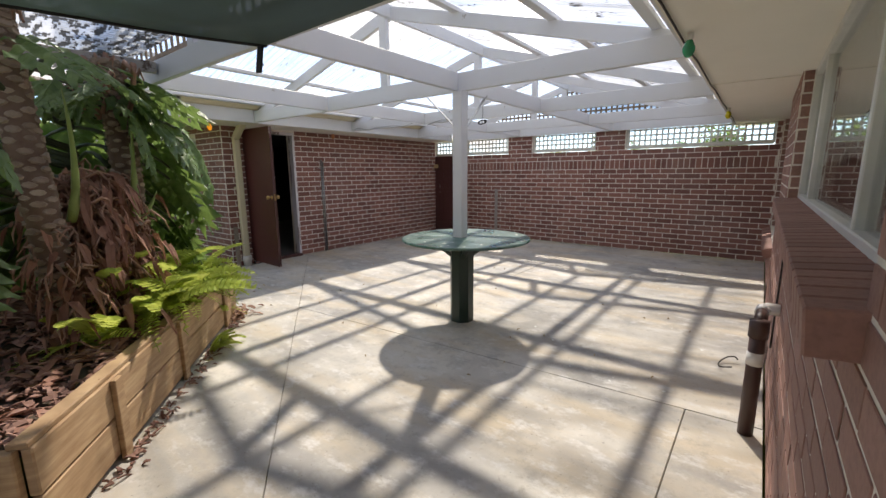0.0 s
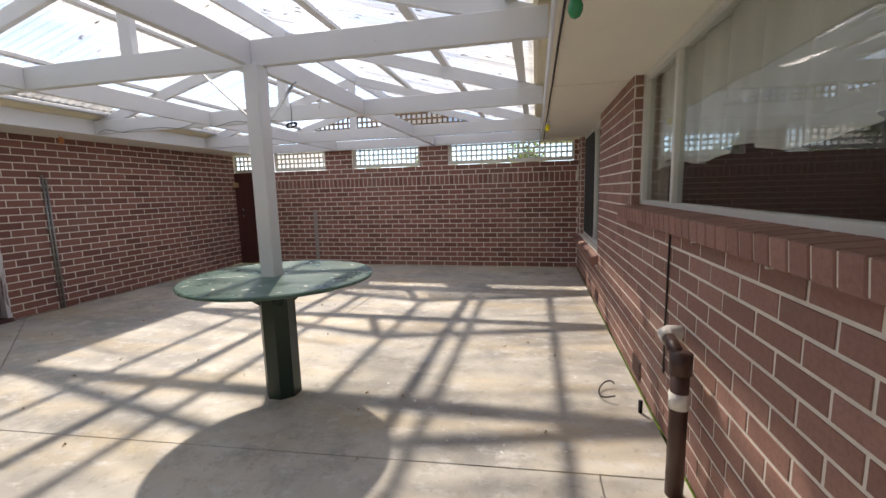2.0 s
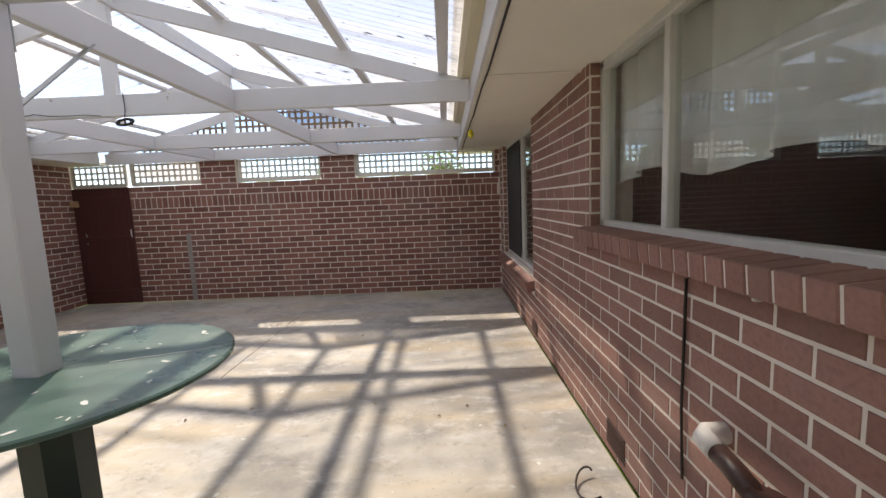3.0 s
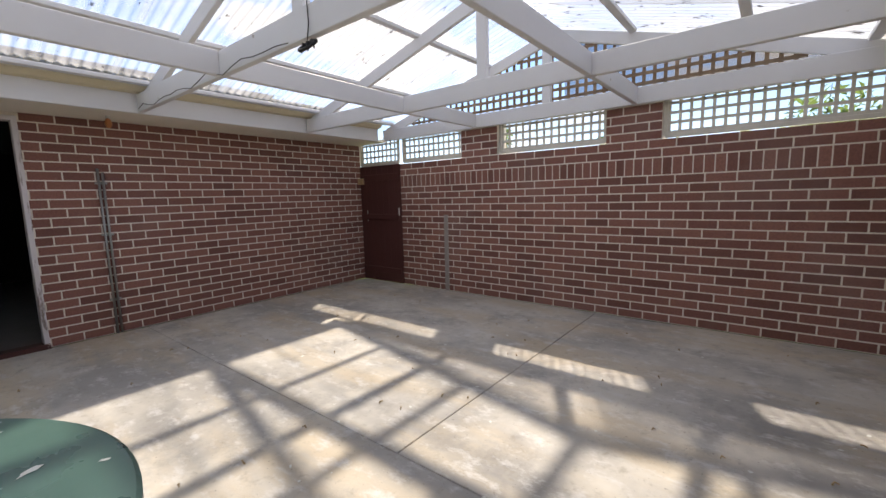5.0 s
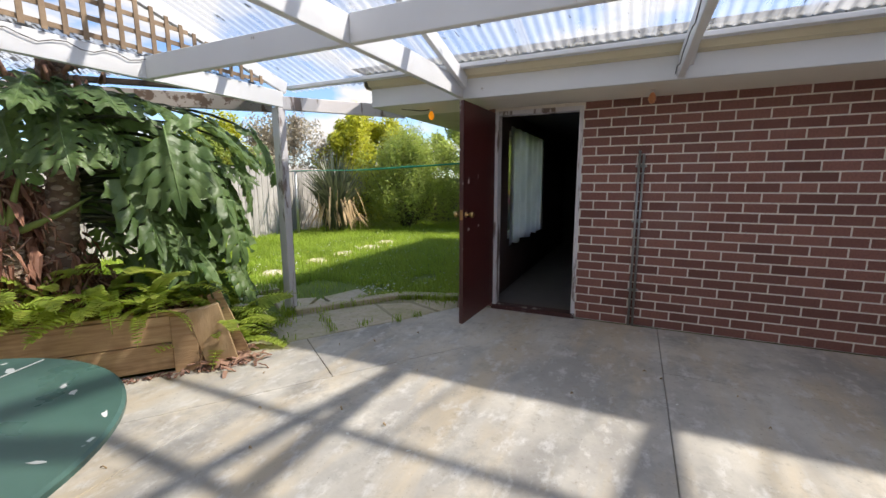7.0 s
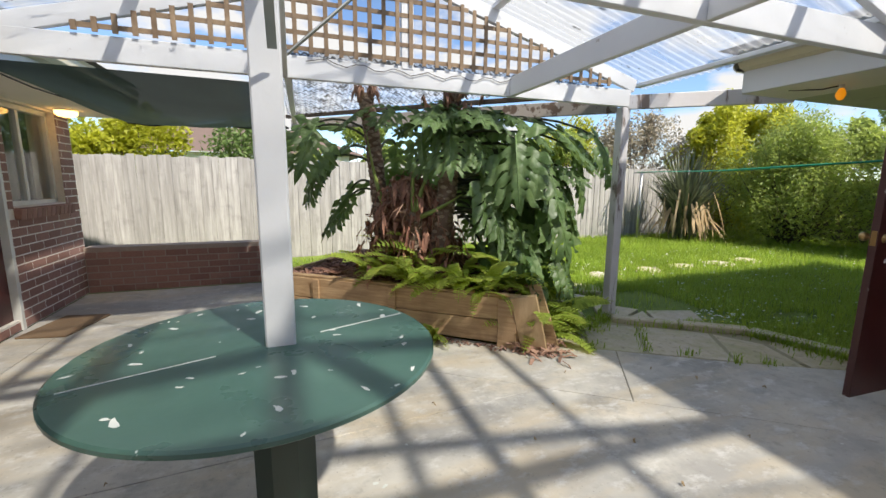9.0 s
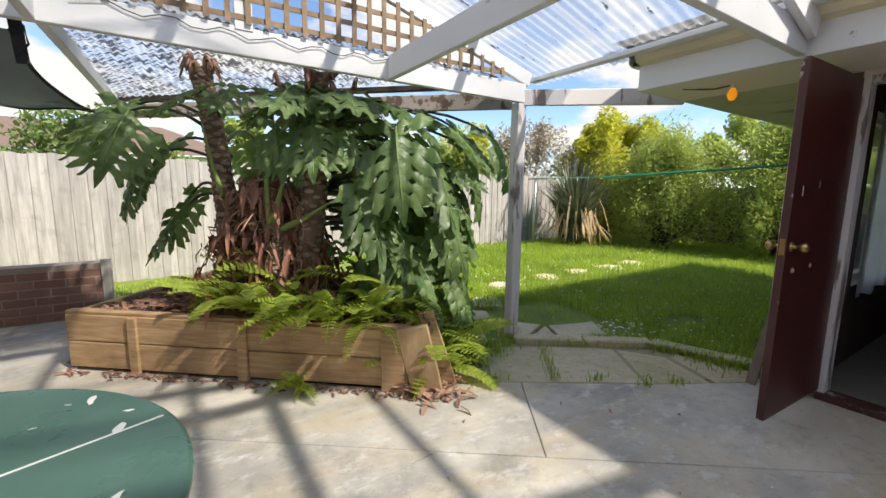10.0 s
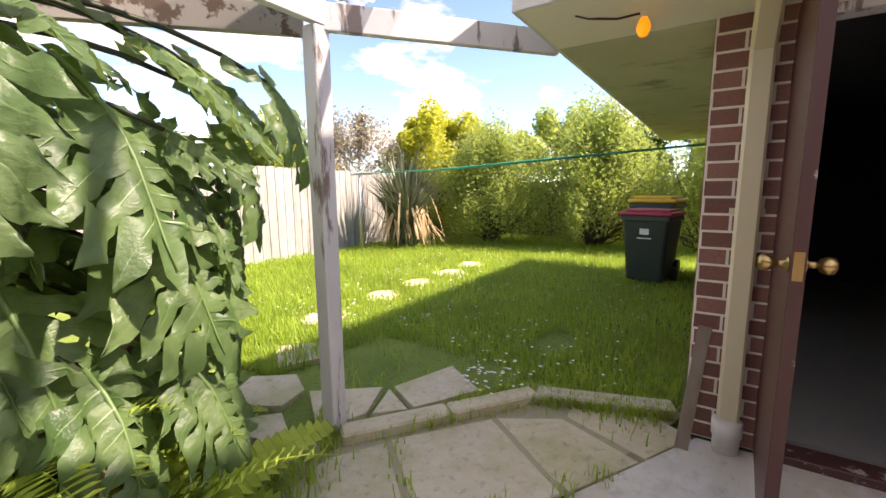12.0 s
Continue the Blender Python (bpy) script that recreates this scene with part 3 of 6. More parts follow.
for f in flags:
    part("flagstone", prism(bmesh.new(), inset_poly(order(f), 0.002), -0.05, -0.004 + R.uniform(-0.004, 0.004)), STONE, paving)
kerb = thing("kerb", "low concrete kerb between paving and lawn, overgrown with grass", "kerb", kind="structure")
for a, b in (((-4.72, 2.27), (-5.22, 2.63)), ((-5.23, 2.64), (-5.70, 2.98)), ((-5.71, 2.99), (-5.96, 3.74))):
    part("kerb_stone", bar((*a, 0.0), (*b, 0.0), 0.13, 0.10, 0.012), STONE, kerb)
steps = [(-6.14, 0.45), (-7.2, 0.34), (-8.02, 0.30), (-8.89, 0.31), (-9.68, 0.23)]
for x, y in steps:
    poly = [(x + 0.30 * math.cos(a) * R.uniform(0.8, 1.2), y + 0.24 * math.sin(a) * R.uniform(0.8, 1.2)) for a in [i * math.pi / 3 for i in range(6)]]
    tagged(new("stepping_stone", to_mesh(prism(bmesh.new(), poly, -0.07, -0.022), "stepping_stone", STONE)), "flat grey stepping stone sunk in the lawn", "stone", "stepping stones")

# ---- garage ----
GX, GS = -5.77, 3.80
door_hole = (4.12 - GS, 4.99 - GS, 0.0, 2.07)
gwall = wall_slab("wall_garage_east", (GX, GS, 0), (0, 1, 0), (1, 0, 0), 0.22, 5.0, 2.25, [door_hole], MORTAR, "dark red brick garage wall with pale mortar")
gsouth = wall_slab("wall_garage_south", (GX - 0.221, GS, 0), (-1, 0, 0), (0, -1, 0), 0.22, 5.08, 2.25, [(0.609, 2.459, 0.64, 1.98)], MORTAR, "dark red brick garage wall beside the lawn")
# inner walls, near black in colour to stand for the unlit interior
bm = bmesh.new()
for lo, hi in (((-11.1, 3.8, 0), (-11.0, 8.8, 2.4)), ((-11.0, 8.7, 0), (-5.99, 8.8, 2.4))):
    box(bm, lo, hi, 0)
tagged(new("wall_garage_back", to_mesh(bm, "wall_garage_back", GARAGE_SHADE)), "inner walls of the garage, coloured near black as shade", "wall", "", "structure")
# floor in a darker colour than the patio, for the shade indoors
bm = bmesh.new()
box(bm, (-11.0, 4.02, -0.06), (-5.98, 8.7, 0.0), 0)
tagged(new("floor_garage", to_mesh(bm, "floor_garage", SHADED_FLOOR)), "bare concrete garage floor, coloured darker as indoor shade", "floor", "", "structure")
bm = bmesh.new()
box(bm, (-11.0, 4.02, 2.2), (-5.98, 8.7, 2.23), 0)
# thin lining added over the pale mortar, its brick coloured as if shaded
wall_slab("wall_garage_lining", (-11.0, 4.033, 0), (1, 0, 0), (0, 1, 0), 0.01, 5.005, 2.2, [(2.55, 4.40, 0.64, 1.98)], SHADED_BRICK, "bare brick lining inside the garage, darkened as shade")
tagged(new("ceiling_garage", to_mesh(bm, "ceiling_garage", GARAGE_SHADE)), "garage ceiling, coloured near black as shade", "ceiling", "", "structure")
bm = bmesh.new()
box(bm, (GX + 0.003, 3.05, 2.10), (-5.17, 8.78, 2.115), 0)
tagged(new("ceiling_eave_east", to_mesh(bm, "ceiling_eave_east", SOFFIT)), "pale painted soffit under the garage eave", "ceiling", "", "structure")
bm = bmesh.new()
box(bm, (-11.5, 3.05, 2.10), (GX, 3.797, 2.115), 0)
tagged(new("ceiling_eave_south", to_mesh(bm, "ceiling_eave_south", MOULDY)), "greenish soffit with dark mould stains", "ceiling", "", "structure")
bm = bmesh.new()
for quad in (((-5.0, 2.9, 2.44), (-5.0, 8.9, 2.44), (-8.3, 8.9, 3.3), (-8.3, 6.2, 3.3)), ((-5.0, 2.9, 2.44), (-8.3, 6.2, 3.3), (-11.6, 2.9, 2.44)),
             ((-11.6, 2.9, 2.44), (-8.3, 6.2, 3.3), (-8.3, 8.9, 3.3), (-11.6, 8.9, 2.44))):
    bm.faces.new([bm.verts.new(v) for v in quad])
tagged(new("roof_garage", to_mesh(bm, "roof_garage", ROOF_TILE)), "low brown hipped garage roof", "roof", "", "structure")


def gutter_run(name, a, b, out, label):
    """A fascia board with a cream gutter in front of its top, from a to b; out points away from the building."""
    t = thing(name, label, "gutter", kind="structure")
    A, B, O = Vector(a), Vector(b), Vector(out)
    part("fascia", bar(A + Vector((0, 0, 0.085)), B + Vector((0, 0, 0.085)), 0.025, 0.17), WHITE, t)
    prof = [(0.0, 0.17), (0.0, 0.30), (0.006, 0.30), (0.012, 0.185), (0.075, 0.18), (0.105, 0.215), (0.105, 0.285), (0.125, 0.31), (0.115, 0.318), (0.095, 0.29), (0.095, 0.22), (0.07, 0.19), (0.015, 0.17)]
    bm = bmesh.new()
    ends = [[bm.verts.new(P + O * u + Vector((0, 0, z))) for u, z in prof] for P in (A, B)]
    for i in range(len(prof)):
        j = (i + 1) % len(prof)
        bm.faces.new((ends[0][i], ends[0][j], ends[1][j], ends[1][i]))
    bm.faces.new(ends[0])
    bm.faces.new(ends[1][::-1])
    bmesh.ops.recalc_face_normals(bm, faces=bm.faces)
    part("gutter", bm, CREAM, t, "cream metal gutter")
    return t


gutter_run("gutter_garage", (-5.16, 3.05, 2.10), (-5.16, 8.62, 2.10), (1, 0, 0), "cream gutter on white fascia along the garage")
gutter_run("gutter_garage_south", (-11.5, 3.04, 2.10), (-5.16, 3.04, 2.10), (0, -1, 0), "cream gutter on white fascia above the lawn")

# door of the garage: frame, leaf swung fully open, knobs
t = thing("door_1", "white worn frame of the garage doorway", "door frame", kind="structure")
for y in (4.12, 4.95):
    part("jamb", bar((GX - 0.05, y + 0.02, 0.0), (GX - 0.05, y + 0.02, 2.07), 0.04, 0.125, 0.004, (1, 0, 0)), WEATHERED, t)
part("head", bar((GX - 0.05, 4.12, 2.05), (GX - 0.05, 4.99, 2.05), 0.12, 0.04), WEATHERED, t)
part("threshold", bar((GX - 0.02, 4.12, 0.02), (GX - 0.02, 4.99, 0.02), 0.14, 0.045), DOOR_EDGE, t)
t = thing("garage_door", "maroon painted door with chipped edges, standing wide open", "door", at=(GX, 4.12, 0.06))
part("leaf", bar((-5.735, 4.115, 1.06), (-4.948, 4.085, 1.06), 0.036, 1.99, 0.003), DOOR, t)
part("edge_strip", bar((-4.946, 4.085, 0.07), (-4.946, 4.085, 2.05), 0.038, 0.006, 0.001, (1, 0, 0)), DOOR_EDGE, t, "chipped door edge")
for z in (0.3, 1.8):
    part("hinge", lathe("hinge", [(0.008, -0.05), (0.008, 0.05)], IRON, 8, (-5.745, 4.105, z)), None, t)
latch = part("latch", bar((-4.9425, 4.085, 1.03), (-4.9425, 4.085, 1.12), 0.026, 0.003, 0.0, (1, 0, 0)), BRASS, t)
for s in (-1, 1):
    m = Matrix.Rotation(radians(-90 * s), 4, "X")
    part("knob", lathe("knob", [(0.028, 0.018), (0.028, 0.024), (0.011, 0.028), (0.010, 0.05), (0.022, 0.058), (0.029, 0.075), (0.026, 0.09), (0.012, 0.098)], BRASS, 18,
                       (-5.005, 4.087, 1.075), m), None, t, "tarnished brass knob")
for x, z, w, h in ((-5.06, 0.94, 0.05, 0.03), (-5.30, 0.95, 0.035, 0.03), (-5.28, 1.42, 0.012, 0.05), (-5.06, 1.38, 0.02, 0.06)):
    poly = [(x - w / 2, z - h / 2), (x + w / 2, z - h / 2), (x + w * 0.4, z + h * 0.2), (x, z + h / 2), (x - w * 0.45, z + h * 0.1)]
    part("torn_sticker", pydata("torn_sticker", [(a, 4.115 - 0.038 * (a + 5.735) + 0.0195, b) for a, b in poly], [(4, 3, 2, 1, 0)], PVC), None, t)

# window of the garage's lawn side
t = thing("window_3", "white framed garage window with a drawn curtain", "window", kind="structure")
for a, b in (((-6.63, 0.64), (-6.63, 1.98)), ((-8.42, 0.64), (-8.42, 1.98)), ((-7.5, 0.64), (-7.5, 1.98))):
    part("frame", bar((a[0], 3.92, a[1]), (b[0], 3.92, b[1]), 0.05, 0.06, 0.003, (0, 1, 0)), ALU, t)
for z in (0.665, 1.955):
    part("frame", bar((-6.62, 3.92, z), (-8.42, 3.92, z), 0.06, 0.05), ALU, t)
g = part("pane", bar((-6.64, 3.92, 1.31), (-8.41, 3.92, 1.31), 0.004, 1.26, 0), GLASS, t)
g.visible_shadow = False


def pleated(name, x0, x1, y, z0, z1, axis, mat, n=90, amp=0.02, hem=0.02):
    vs, fs = [], []
    rows = 10
    for i in range(n + 1):
        u = i / n
        for j in range(rows + 1):
            v = j / rows
            d = amp * (math.sin(u * n * 0.42) + 0.5 * math.sin(u * n * 0.83 + 1.0)) * (1.0 - 0.3 * v)
            p = x0 + (x1 - x0) * u
            z = z0 + (z1 - z0) * v + (hem * math.sin(u * 23) if j == 0 else 0)
            vs.append((p, y + d, z) if axis == "x" else (y + d, p, z))
    for i in range(n):
        for j in range(rows):
            k = i * (rows + 1) + j
            fs.append((k, k + rows + 1, k + rows + 2, k + 1))
    return pydata(name, vs, fs, mat, True)


tagged(new("garage_curtain", pleated("garage_curtain", -6.50, -8.55, 4.08, 0.58, 2.02, "x", CURTAIN)), "thin white curtain hanging inside the garage window", "curtain")

# downpipe at the garage corner
t = thing("downpipe", "cream rectangular downpipe with a white base on the brick corner", "downpipe", at=(-5.70, 3.98, 0))
part("pipe", bar((-5.715, 3.985, 0.14), (-5.715, 3.985, 1.95), 0.095, 0.07, 0.012, (1, 0, 0)), CREAM, t)
part("elbow", bar((-5.715, 3.985, 1.93), (-5.23, 3.99, 2.32), 0.095, 0.075, 0.012), CREAM, t)
part("bracket", bar((-5.763, 3.915, 1.20), (-5.763, 4.055, 1.20), 0.006, 0.03, 0.001), CREAM, t)
part("base", lathe("base", [(0.058, 0.0), (0.058, 0.08), (0.066, 0.085), (0.066, 0.16), (0.058, 0.165)], PVC, 18, (-5.70, 3.985, 0.0)), None, t, "white plastic drain collar")
t = thing("timber_stake", "weathered offcut of timber leaning on the brick corner", "timber")
part("stake", bar((-5.60, 3.80, 0.0), (-5.72, 3.86, 0.62), 0.06, 0.02, 0.002, (1, 0, 0)), mat_wood("grey_stake", (0.22, 0.17, 0.13), (0.38, 0.31, 0.25), (5, 5, 0.7)), t)

# conduits on the garage wall
t = thing("conduit_pair", "two grey galvanised conduits fixed upright on the brick wall", "conduit")
for dy in (0.0, 0.035):
    part("conduit", tube("conduit", [(GX + 0.022, 5.49 + dy, 0.0), (GX + 0.022, 5.49 + dy, 1.64 - dy)], 0.011, GALV), None, t)
for z in (0.35, 1.0, 1.5):
    part("saddle", bar((GX + 0.012, 5.46, z), (GX + 0.012, 5.555, z), 0.03, 0.02, 0.003), GALV, t)

# ---- far wall with lattice openings, gate ----
WY = 8.80
FX0, FL = -4.93, 5.85
holes = [(0.0, -3.80 - FX0, 1.77, 2.15), (-3.27 - FX0, -1.99 - FX0, 1.77, 2.15), (-1.48 - FX0, 0.62 - FX0, 1.77, 2.15)]
fwall = wall_slab("wall_far", (FX0, WY, 0), (1, 0, 0), (0, -1, 0), 0.22, FL, 2.15, holes, MORTAR, "dark red brick boundary wall with lattice openings")


def lattice(name, x0, x1, z0, z1, y, mat, label, slat=0.026, gap=0.062, rim=0.035, clip=None, fmat=None):
    """Square lattice; clip(x) gives the greatest height at x."""
    t = thing(name, label, "lattice")
    top = clip or (lambda x: z1)
    x = x0 + gap / 2
    while x < x1 - 0.01:
        zt = min(z1, top(x))
        if zt - z0 > 0.05:
            part("slat", bar((x, y + 0.006, z0), (x, y + 0.006, zt), slat, 0.009, 0, (0, 1, 0)), mat, t)
        x += slat + gap
    z = z0 + gap / 2
    while z < z1 - 0.01:
        xs = [x0 + (x1 - x0) * i / 120 for i in range(121)]
        ok = [p for p in xs if top(p) >= z + 0.01]
        if len(ok) > 2:
            part("slat", bar((ok[0], y - 0.006, z), (ok[-1], y - 0.006, z), 0.009, slat, 0), mat, t)
        z += slat + gap
    if rim:
        for a, b in (((x0, z0), (x1, z0)), ((x0, z1), (x1, z1))):
            part("rail", bar((a[0], y, a[1]), (b[0], y, b[1]), 0.03, rim, 0.002), fmat or mat, t)
        for xx in (x0, x1):
            part("stile", bar((xx, y, z0), (xx, y, z1), rim, 0.03, 0.002, (0, 1, 0)), fmat or mat, t)
    return t


lattice("lattice_panel", -4.87, -3.82, 1.80, 2.14, WY + 0.05, LATTICE_W, "white lattice panel set on the brick wall")
lattice("lattice_panel", -3.25, -2.01, 1.80, 2.14, WY + 0.05, LATTICE_W, "white lattice panel between brick piers")
lattice("lattice_panel", -1.46, 0.60, 1.80, 2.14, WY + 0.05, LATTICE_W, "long white lattice panel on the brick wall")
lattice("lattice_panel", -5.76, -4.95, 1.79, 2.14, WY + 0.02, LATTICE_W, "white lattice panel above the gate")
t = thing("gate", "dark maroon timber side gate with chipped paint", "gate", at=(-5.35, WY, 0.05))
xs = [-5.768 + i * 0.1245 for i in range(8)]
for i in range(7):
    part("board", bar((xs[i] + 0.0622, WY - 0.014, 0.002), (xs[i] + 0.0622, WY - 0.014, 1.775), 0.1235, 0.02, 0.004, (0, 1, 0)), GATE, t)
for z in (0.18, 1.0, 1.6):
    part("ledge", bar((-5.75, WY - 0.034, z), (-4.93, WY - 0.034, z), 0.02, 0.09), GATE, t)
part("gate_latch", bar((-5.62, WY - 0.03, 0.93), (-5.62, WY - 0.03, 1.10), 0.012, 0.012, 0.003, (1, 0, 0)), GALV, t)
part("bolt_plate", bar((-4.935, WY - 0.028, 1.02), (-4.935, WY - 0.028, 1.14), 0.02, 0.008, 0.002, (0, 1, 0)), PVC, t)
t = thing("gate_post", "narrow timber post beside the gate", "post")
part("post", bar((-4.92, WY + 0.06, 1.77), (-4.92, WY + 0.06, 2.2), 0.06, 0.06), OLD_BEAM, t)
t = thing("gate_block", "small pale timber block fixed beside the gate", "block")
part("block", bar((-5.765, 8.74, 1.55), (-5.66, 8.74, 1.55), 0.05, 0.09), RAW_PINE, t)
bm = bar((-4.08, WY - 0.006, 0.0), (-4.08, WY - 0.006, 1.04), 0.07, 0.012, 0.003, (0, 1, 0))
tagged(new("cement_strip", to_mesh(bm, "cement_strip", mat_plain("cement_smear", (0.36, 0.33, 0.31), 0.9, 0, 20, 0.4))), "grey cement strip up the brick wall", "cement strip")

# ---- house ----
HX = 0.69
W1, W2, W3, DH = (1.74, 4.93, 1.18, 2.10), (6.50, 8.52, 0.60, 2.10), (-0.32, 0.62, 1.12, 2.08), (0.74, 1.26, 0.10, 2.08)
HS, HE = -0.62, 8.80
hwall = wall_slab("wall_house", (HX, HE, 0), (0, -1, 0), (-1, 0, 0), 0.25, HE - HS, 2.12,
                  [(HE - w[1], HE - w[0], w[2], w[3]) for w in (W1, W2, W3, DH)], MORTAR, "smooth brown brick house wall with wide windows")
bm = bmesh.new()
box(bm, (0.10, -0.66, 2.098), (3.8, 9.3, 2.125), 0)
tagged(new("ceiling_soffit", to_mesh(bm, "ceiling_soffit", SOFFIT)), "off-white sheet soffit under the house eave", "ceiling", "", "structure")
bm = bmesh.new()
for y in (1.6, 5.05, 8.4):
    box(bm, (0.12, y, 2.090), (HX, y + 0.02, 2.0975), 0.002)
tagged(new("trim", to_mesh(bm, "trim", SOFFIT)), "thin joint strips across the soffit", "trim", "", "structure")
gutter_run("gutter_house", (0.095, 9.2, 2.10), (0.095, -0.66, 2.10), (-1, 0, 0), "cream gutter on white fascia along the house")
bm = bmesh.new()
for quad in (((-0.05, -0.7, 2.45), (3.8, -0.7, 3.6), (3.8, 9.5, 3.6), (-0.05, 9.5, 2.45)), ((3.8, -0.7, 3.6), (7.6, -0.7, 2.45), (7.6, 9.5, 2.45), (3.8, 9.5, 3.6))):
    bm.faces.new([bm.verts.new(v) for v in quad])
tagged(new("roof_house", to_mesh(bm, "roof_house", ROOF_TILE)), "low brown pitched house roof", "roof", "", "structure")
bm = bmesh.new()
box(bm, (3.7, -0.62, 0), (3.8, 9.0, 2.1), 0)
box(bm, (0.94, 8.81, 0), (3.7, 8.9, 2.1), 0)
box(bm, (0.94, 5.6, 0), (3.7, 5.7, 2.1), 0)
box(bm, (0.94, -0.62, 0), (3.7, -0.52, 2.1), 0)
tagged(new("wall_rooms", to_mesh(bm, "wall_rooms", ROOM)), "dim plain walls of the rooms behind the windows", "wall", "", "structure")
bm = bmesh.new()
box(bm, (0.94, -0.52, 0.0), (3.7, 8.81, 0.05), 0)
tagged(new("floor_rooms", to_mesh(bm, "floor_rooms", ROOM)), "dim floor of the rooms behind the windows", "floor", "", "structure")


def house_window(name, w, mullions, label):
    y0, y1, z0, z1 = w
    x = HX + 0.10
    t = thing(name, label, "window", kind="structure")
    for z, d in ((z0 + 0.022, 0.045), (z1 - 0.022, 0.045)):
        part("window_frame", bar((x, y0, z), (x, y1, z), 0.07, d, 0.004), ALU, t)
    for y in (y0 + 0.02, y1 - 0.02):
        part("window_frame", bar((x, y, z0), (x, y, z1), 0.04, 0.07, 0.004, (1, 0, 0)), ALU, t)
    for y in mullions:
        part("mullion", bar((x, y, z0), (x, y, z1), 0.045, 0.055, 0.004, (1, 0, 0)), ALU, t)
    edges = [y0, *sorted(mullions), y1]
    for a, b in zip(edges, edges[1:]):
        g = part("pane", bar((x, a + 0.02, (z0 + z1) / 2), (x, b - 0.02, (z0 + z1) / 2), 0.005, z1 - z0 - 0.08, 0), GLASS, t)
        g.visible_shadow = False
    return t


house_window("window_1", W1, [2.57, 4.25], "wide pale aluminium house window with lace curtain")
house_window("window_2", W2, [7.45], "tall pale aluminium house window")
house_window("window_4", W3, [0.2], "pale aluminium window near the porch")


def brick_sill(y0, y1, z, out, drop, slope, group):
    """A sloping row of bricks on edge under a window."""
    t = thing("brick_sill", "sloping sill of brown bricks on edge", "sill", group, "structure")
    y = y0
    while y < y1 - 0.05:
        bm = bmesh.new()
        m = Matrix.Translation((HX + 0.045, y + 0.0375, z)) @ Matrix.Rotation(radians(-slope), 4, "Y")
        box(bm, (-out - 0.05, -0.0375, -drop), (0.035, 0.0375, 0), 0.004, m)
        part("brick", bm, BRICK_H, t)
        y += 0.0845
    bm = bmesh.new()
    m = Matrix.Translation((HX + 0.045, y0, z)) @ Matrix.Rotation(radians(-slope), 4, "Y")
    box(bm, (-out - 0.045, 0.005, -drop + 0.004), (0.032, y - y0 - 0.012, -0.004), 0, m)
    part("mortar_bed", bm, MORTAR, t)
    return t


brick_sill(W1[0] - 0.03, W1[1] + 0.10, 1.195, 0.075, 0.085, 5, "window sills")
brick_sill(W2[0] - 0.06, W2[1] + 0.06, 0.595, 0.10, 0.10, 18, "window sills")
brick_sill(W3[0] - 0.06, W3[1] + 0.06, 1.115, 0.06, 0.10, 8, "window sills")
tagged(new("lace_curtain", pleated("lace_curtain", 1.78, 4.9, 0.865, 1.46, 2.08, "y", LACE, 160, 0.028, 0.03)), "short white lace curtain in the upper half of the window", "curtain")
tagged(new("roller_blind", to_mesh(bar((0.93, 1.78, 2.0), (0.93, 4.9, 2.0), 0.004, 0.17, 0), "roller_blind", BLIND)), "cream roller blind pulled nearly up with a torn hem", "blind")
tagged(new("roller_blind", to_mesh(bar((0.90, 6.55, 2.02), (0.90, 8.5, 2.02), 0.004, 0.13, 0), "roller_blind", BLIND)), "cream roller blind rolled up in the tall window", "blind")
tagged(new("dark_screen", to_mesh(bar((0.752, 7.48, 1.35), (0.752, 8.47, 1.35), 0.004, 1.4, 0), "dark_screen", mat_plain("fly_screen", (0.035, 0.035, 0.035), 0.8, 0, 80, 0.2))),
       "dark insect screen over half the tall window", "screen")
t = thing("door_2", "brown back door in a white frame", "door", kind="structure")
for y in (DH[0] + 0.02, DH[1] - 0.02):
    part("jamb", bar((HX + 0.03, y, 0.0), (HX + 0.03, y, 2.08), 0.045, 0.1, 0.003, (1, 0, 0)), ALU, t)
part("leaf", bar((HX + 0.06, DH[0] + 0.04, 1.06), (HX + 0.06, DH[1] - 0.04, 1.06), 0.035, 1.96, 0.003), DOOR, t)
t = thing("doormat", "flat brown coir doormat on the concrete", "doormat")
part("mat", bar((0.30, 0.47, 0.009), (0.42, 1.08, 0.009), 0.40, 0.016, 0.004), MAT_FIBRE, t)
t = thing("porch_lamp", "round warm glowing ceiling lamp on the soffit", "lamp", at=(0.50, -0.12, 2.09))
part("base", lathe("base", [(0.10, 2.085), (0.10, 2.097)], PVC, 24, (0.50, -0.12, 0)), None, t)
part("shade", lathe("shade", [(0.02, 2.02), (0.07, 2.03), (0.098, 2.055), (0.10, 2.085)], LAMP_WARM, 24, (0.50, -0.12, 0)), None, t, "warm glowing glass")

# pipe, cable and vent on the house wall
t = thing("drain_pipe", "brown painted waste pipe with white fittings beside the wall", "pipe", at=(0.60, 3.44, 0))
part("riser", tube("riser", [(0.60, 3.44, 0.0), (0.60, 3.44, 0.60)], 0.036, PIPE, 16), None, t)
part("collar", tube("collar", [(0.60, 3.44, 0.40), (0.60, 3.44, 0.47)], 0.039, PVC, 16), None, t, "white band")
part("socket", tube("socket", [(0.60, 3.44, 0.55), (0.60, 3.44, 0.64)], 0.044, PIPE, 16), None, t)
part("branch", tube("branch", [(0.60, 3.46, 0.61), (0.605, 3.56, 0.625), (0.61, 3.66, 0.63)], 0.030, PIPE, 14), None, t)
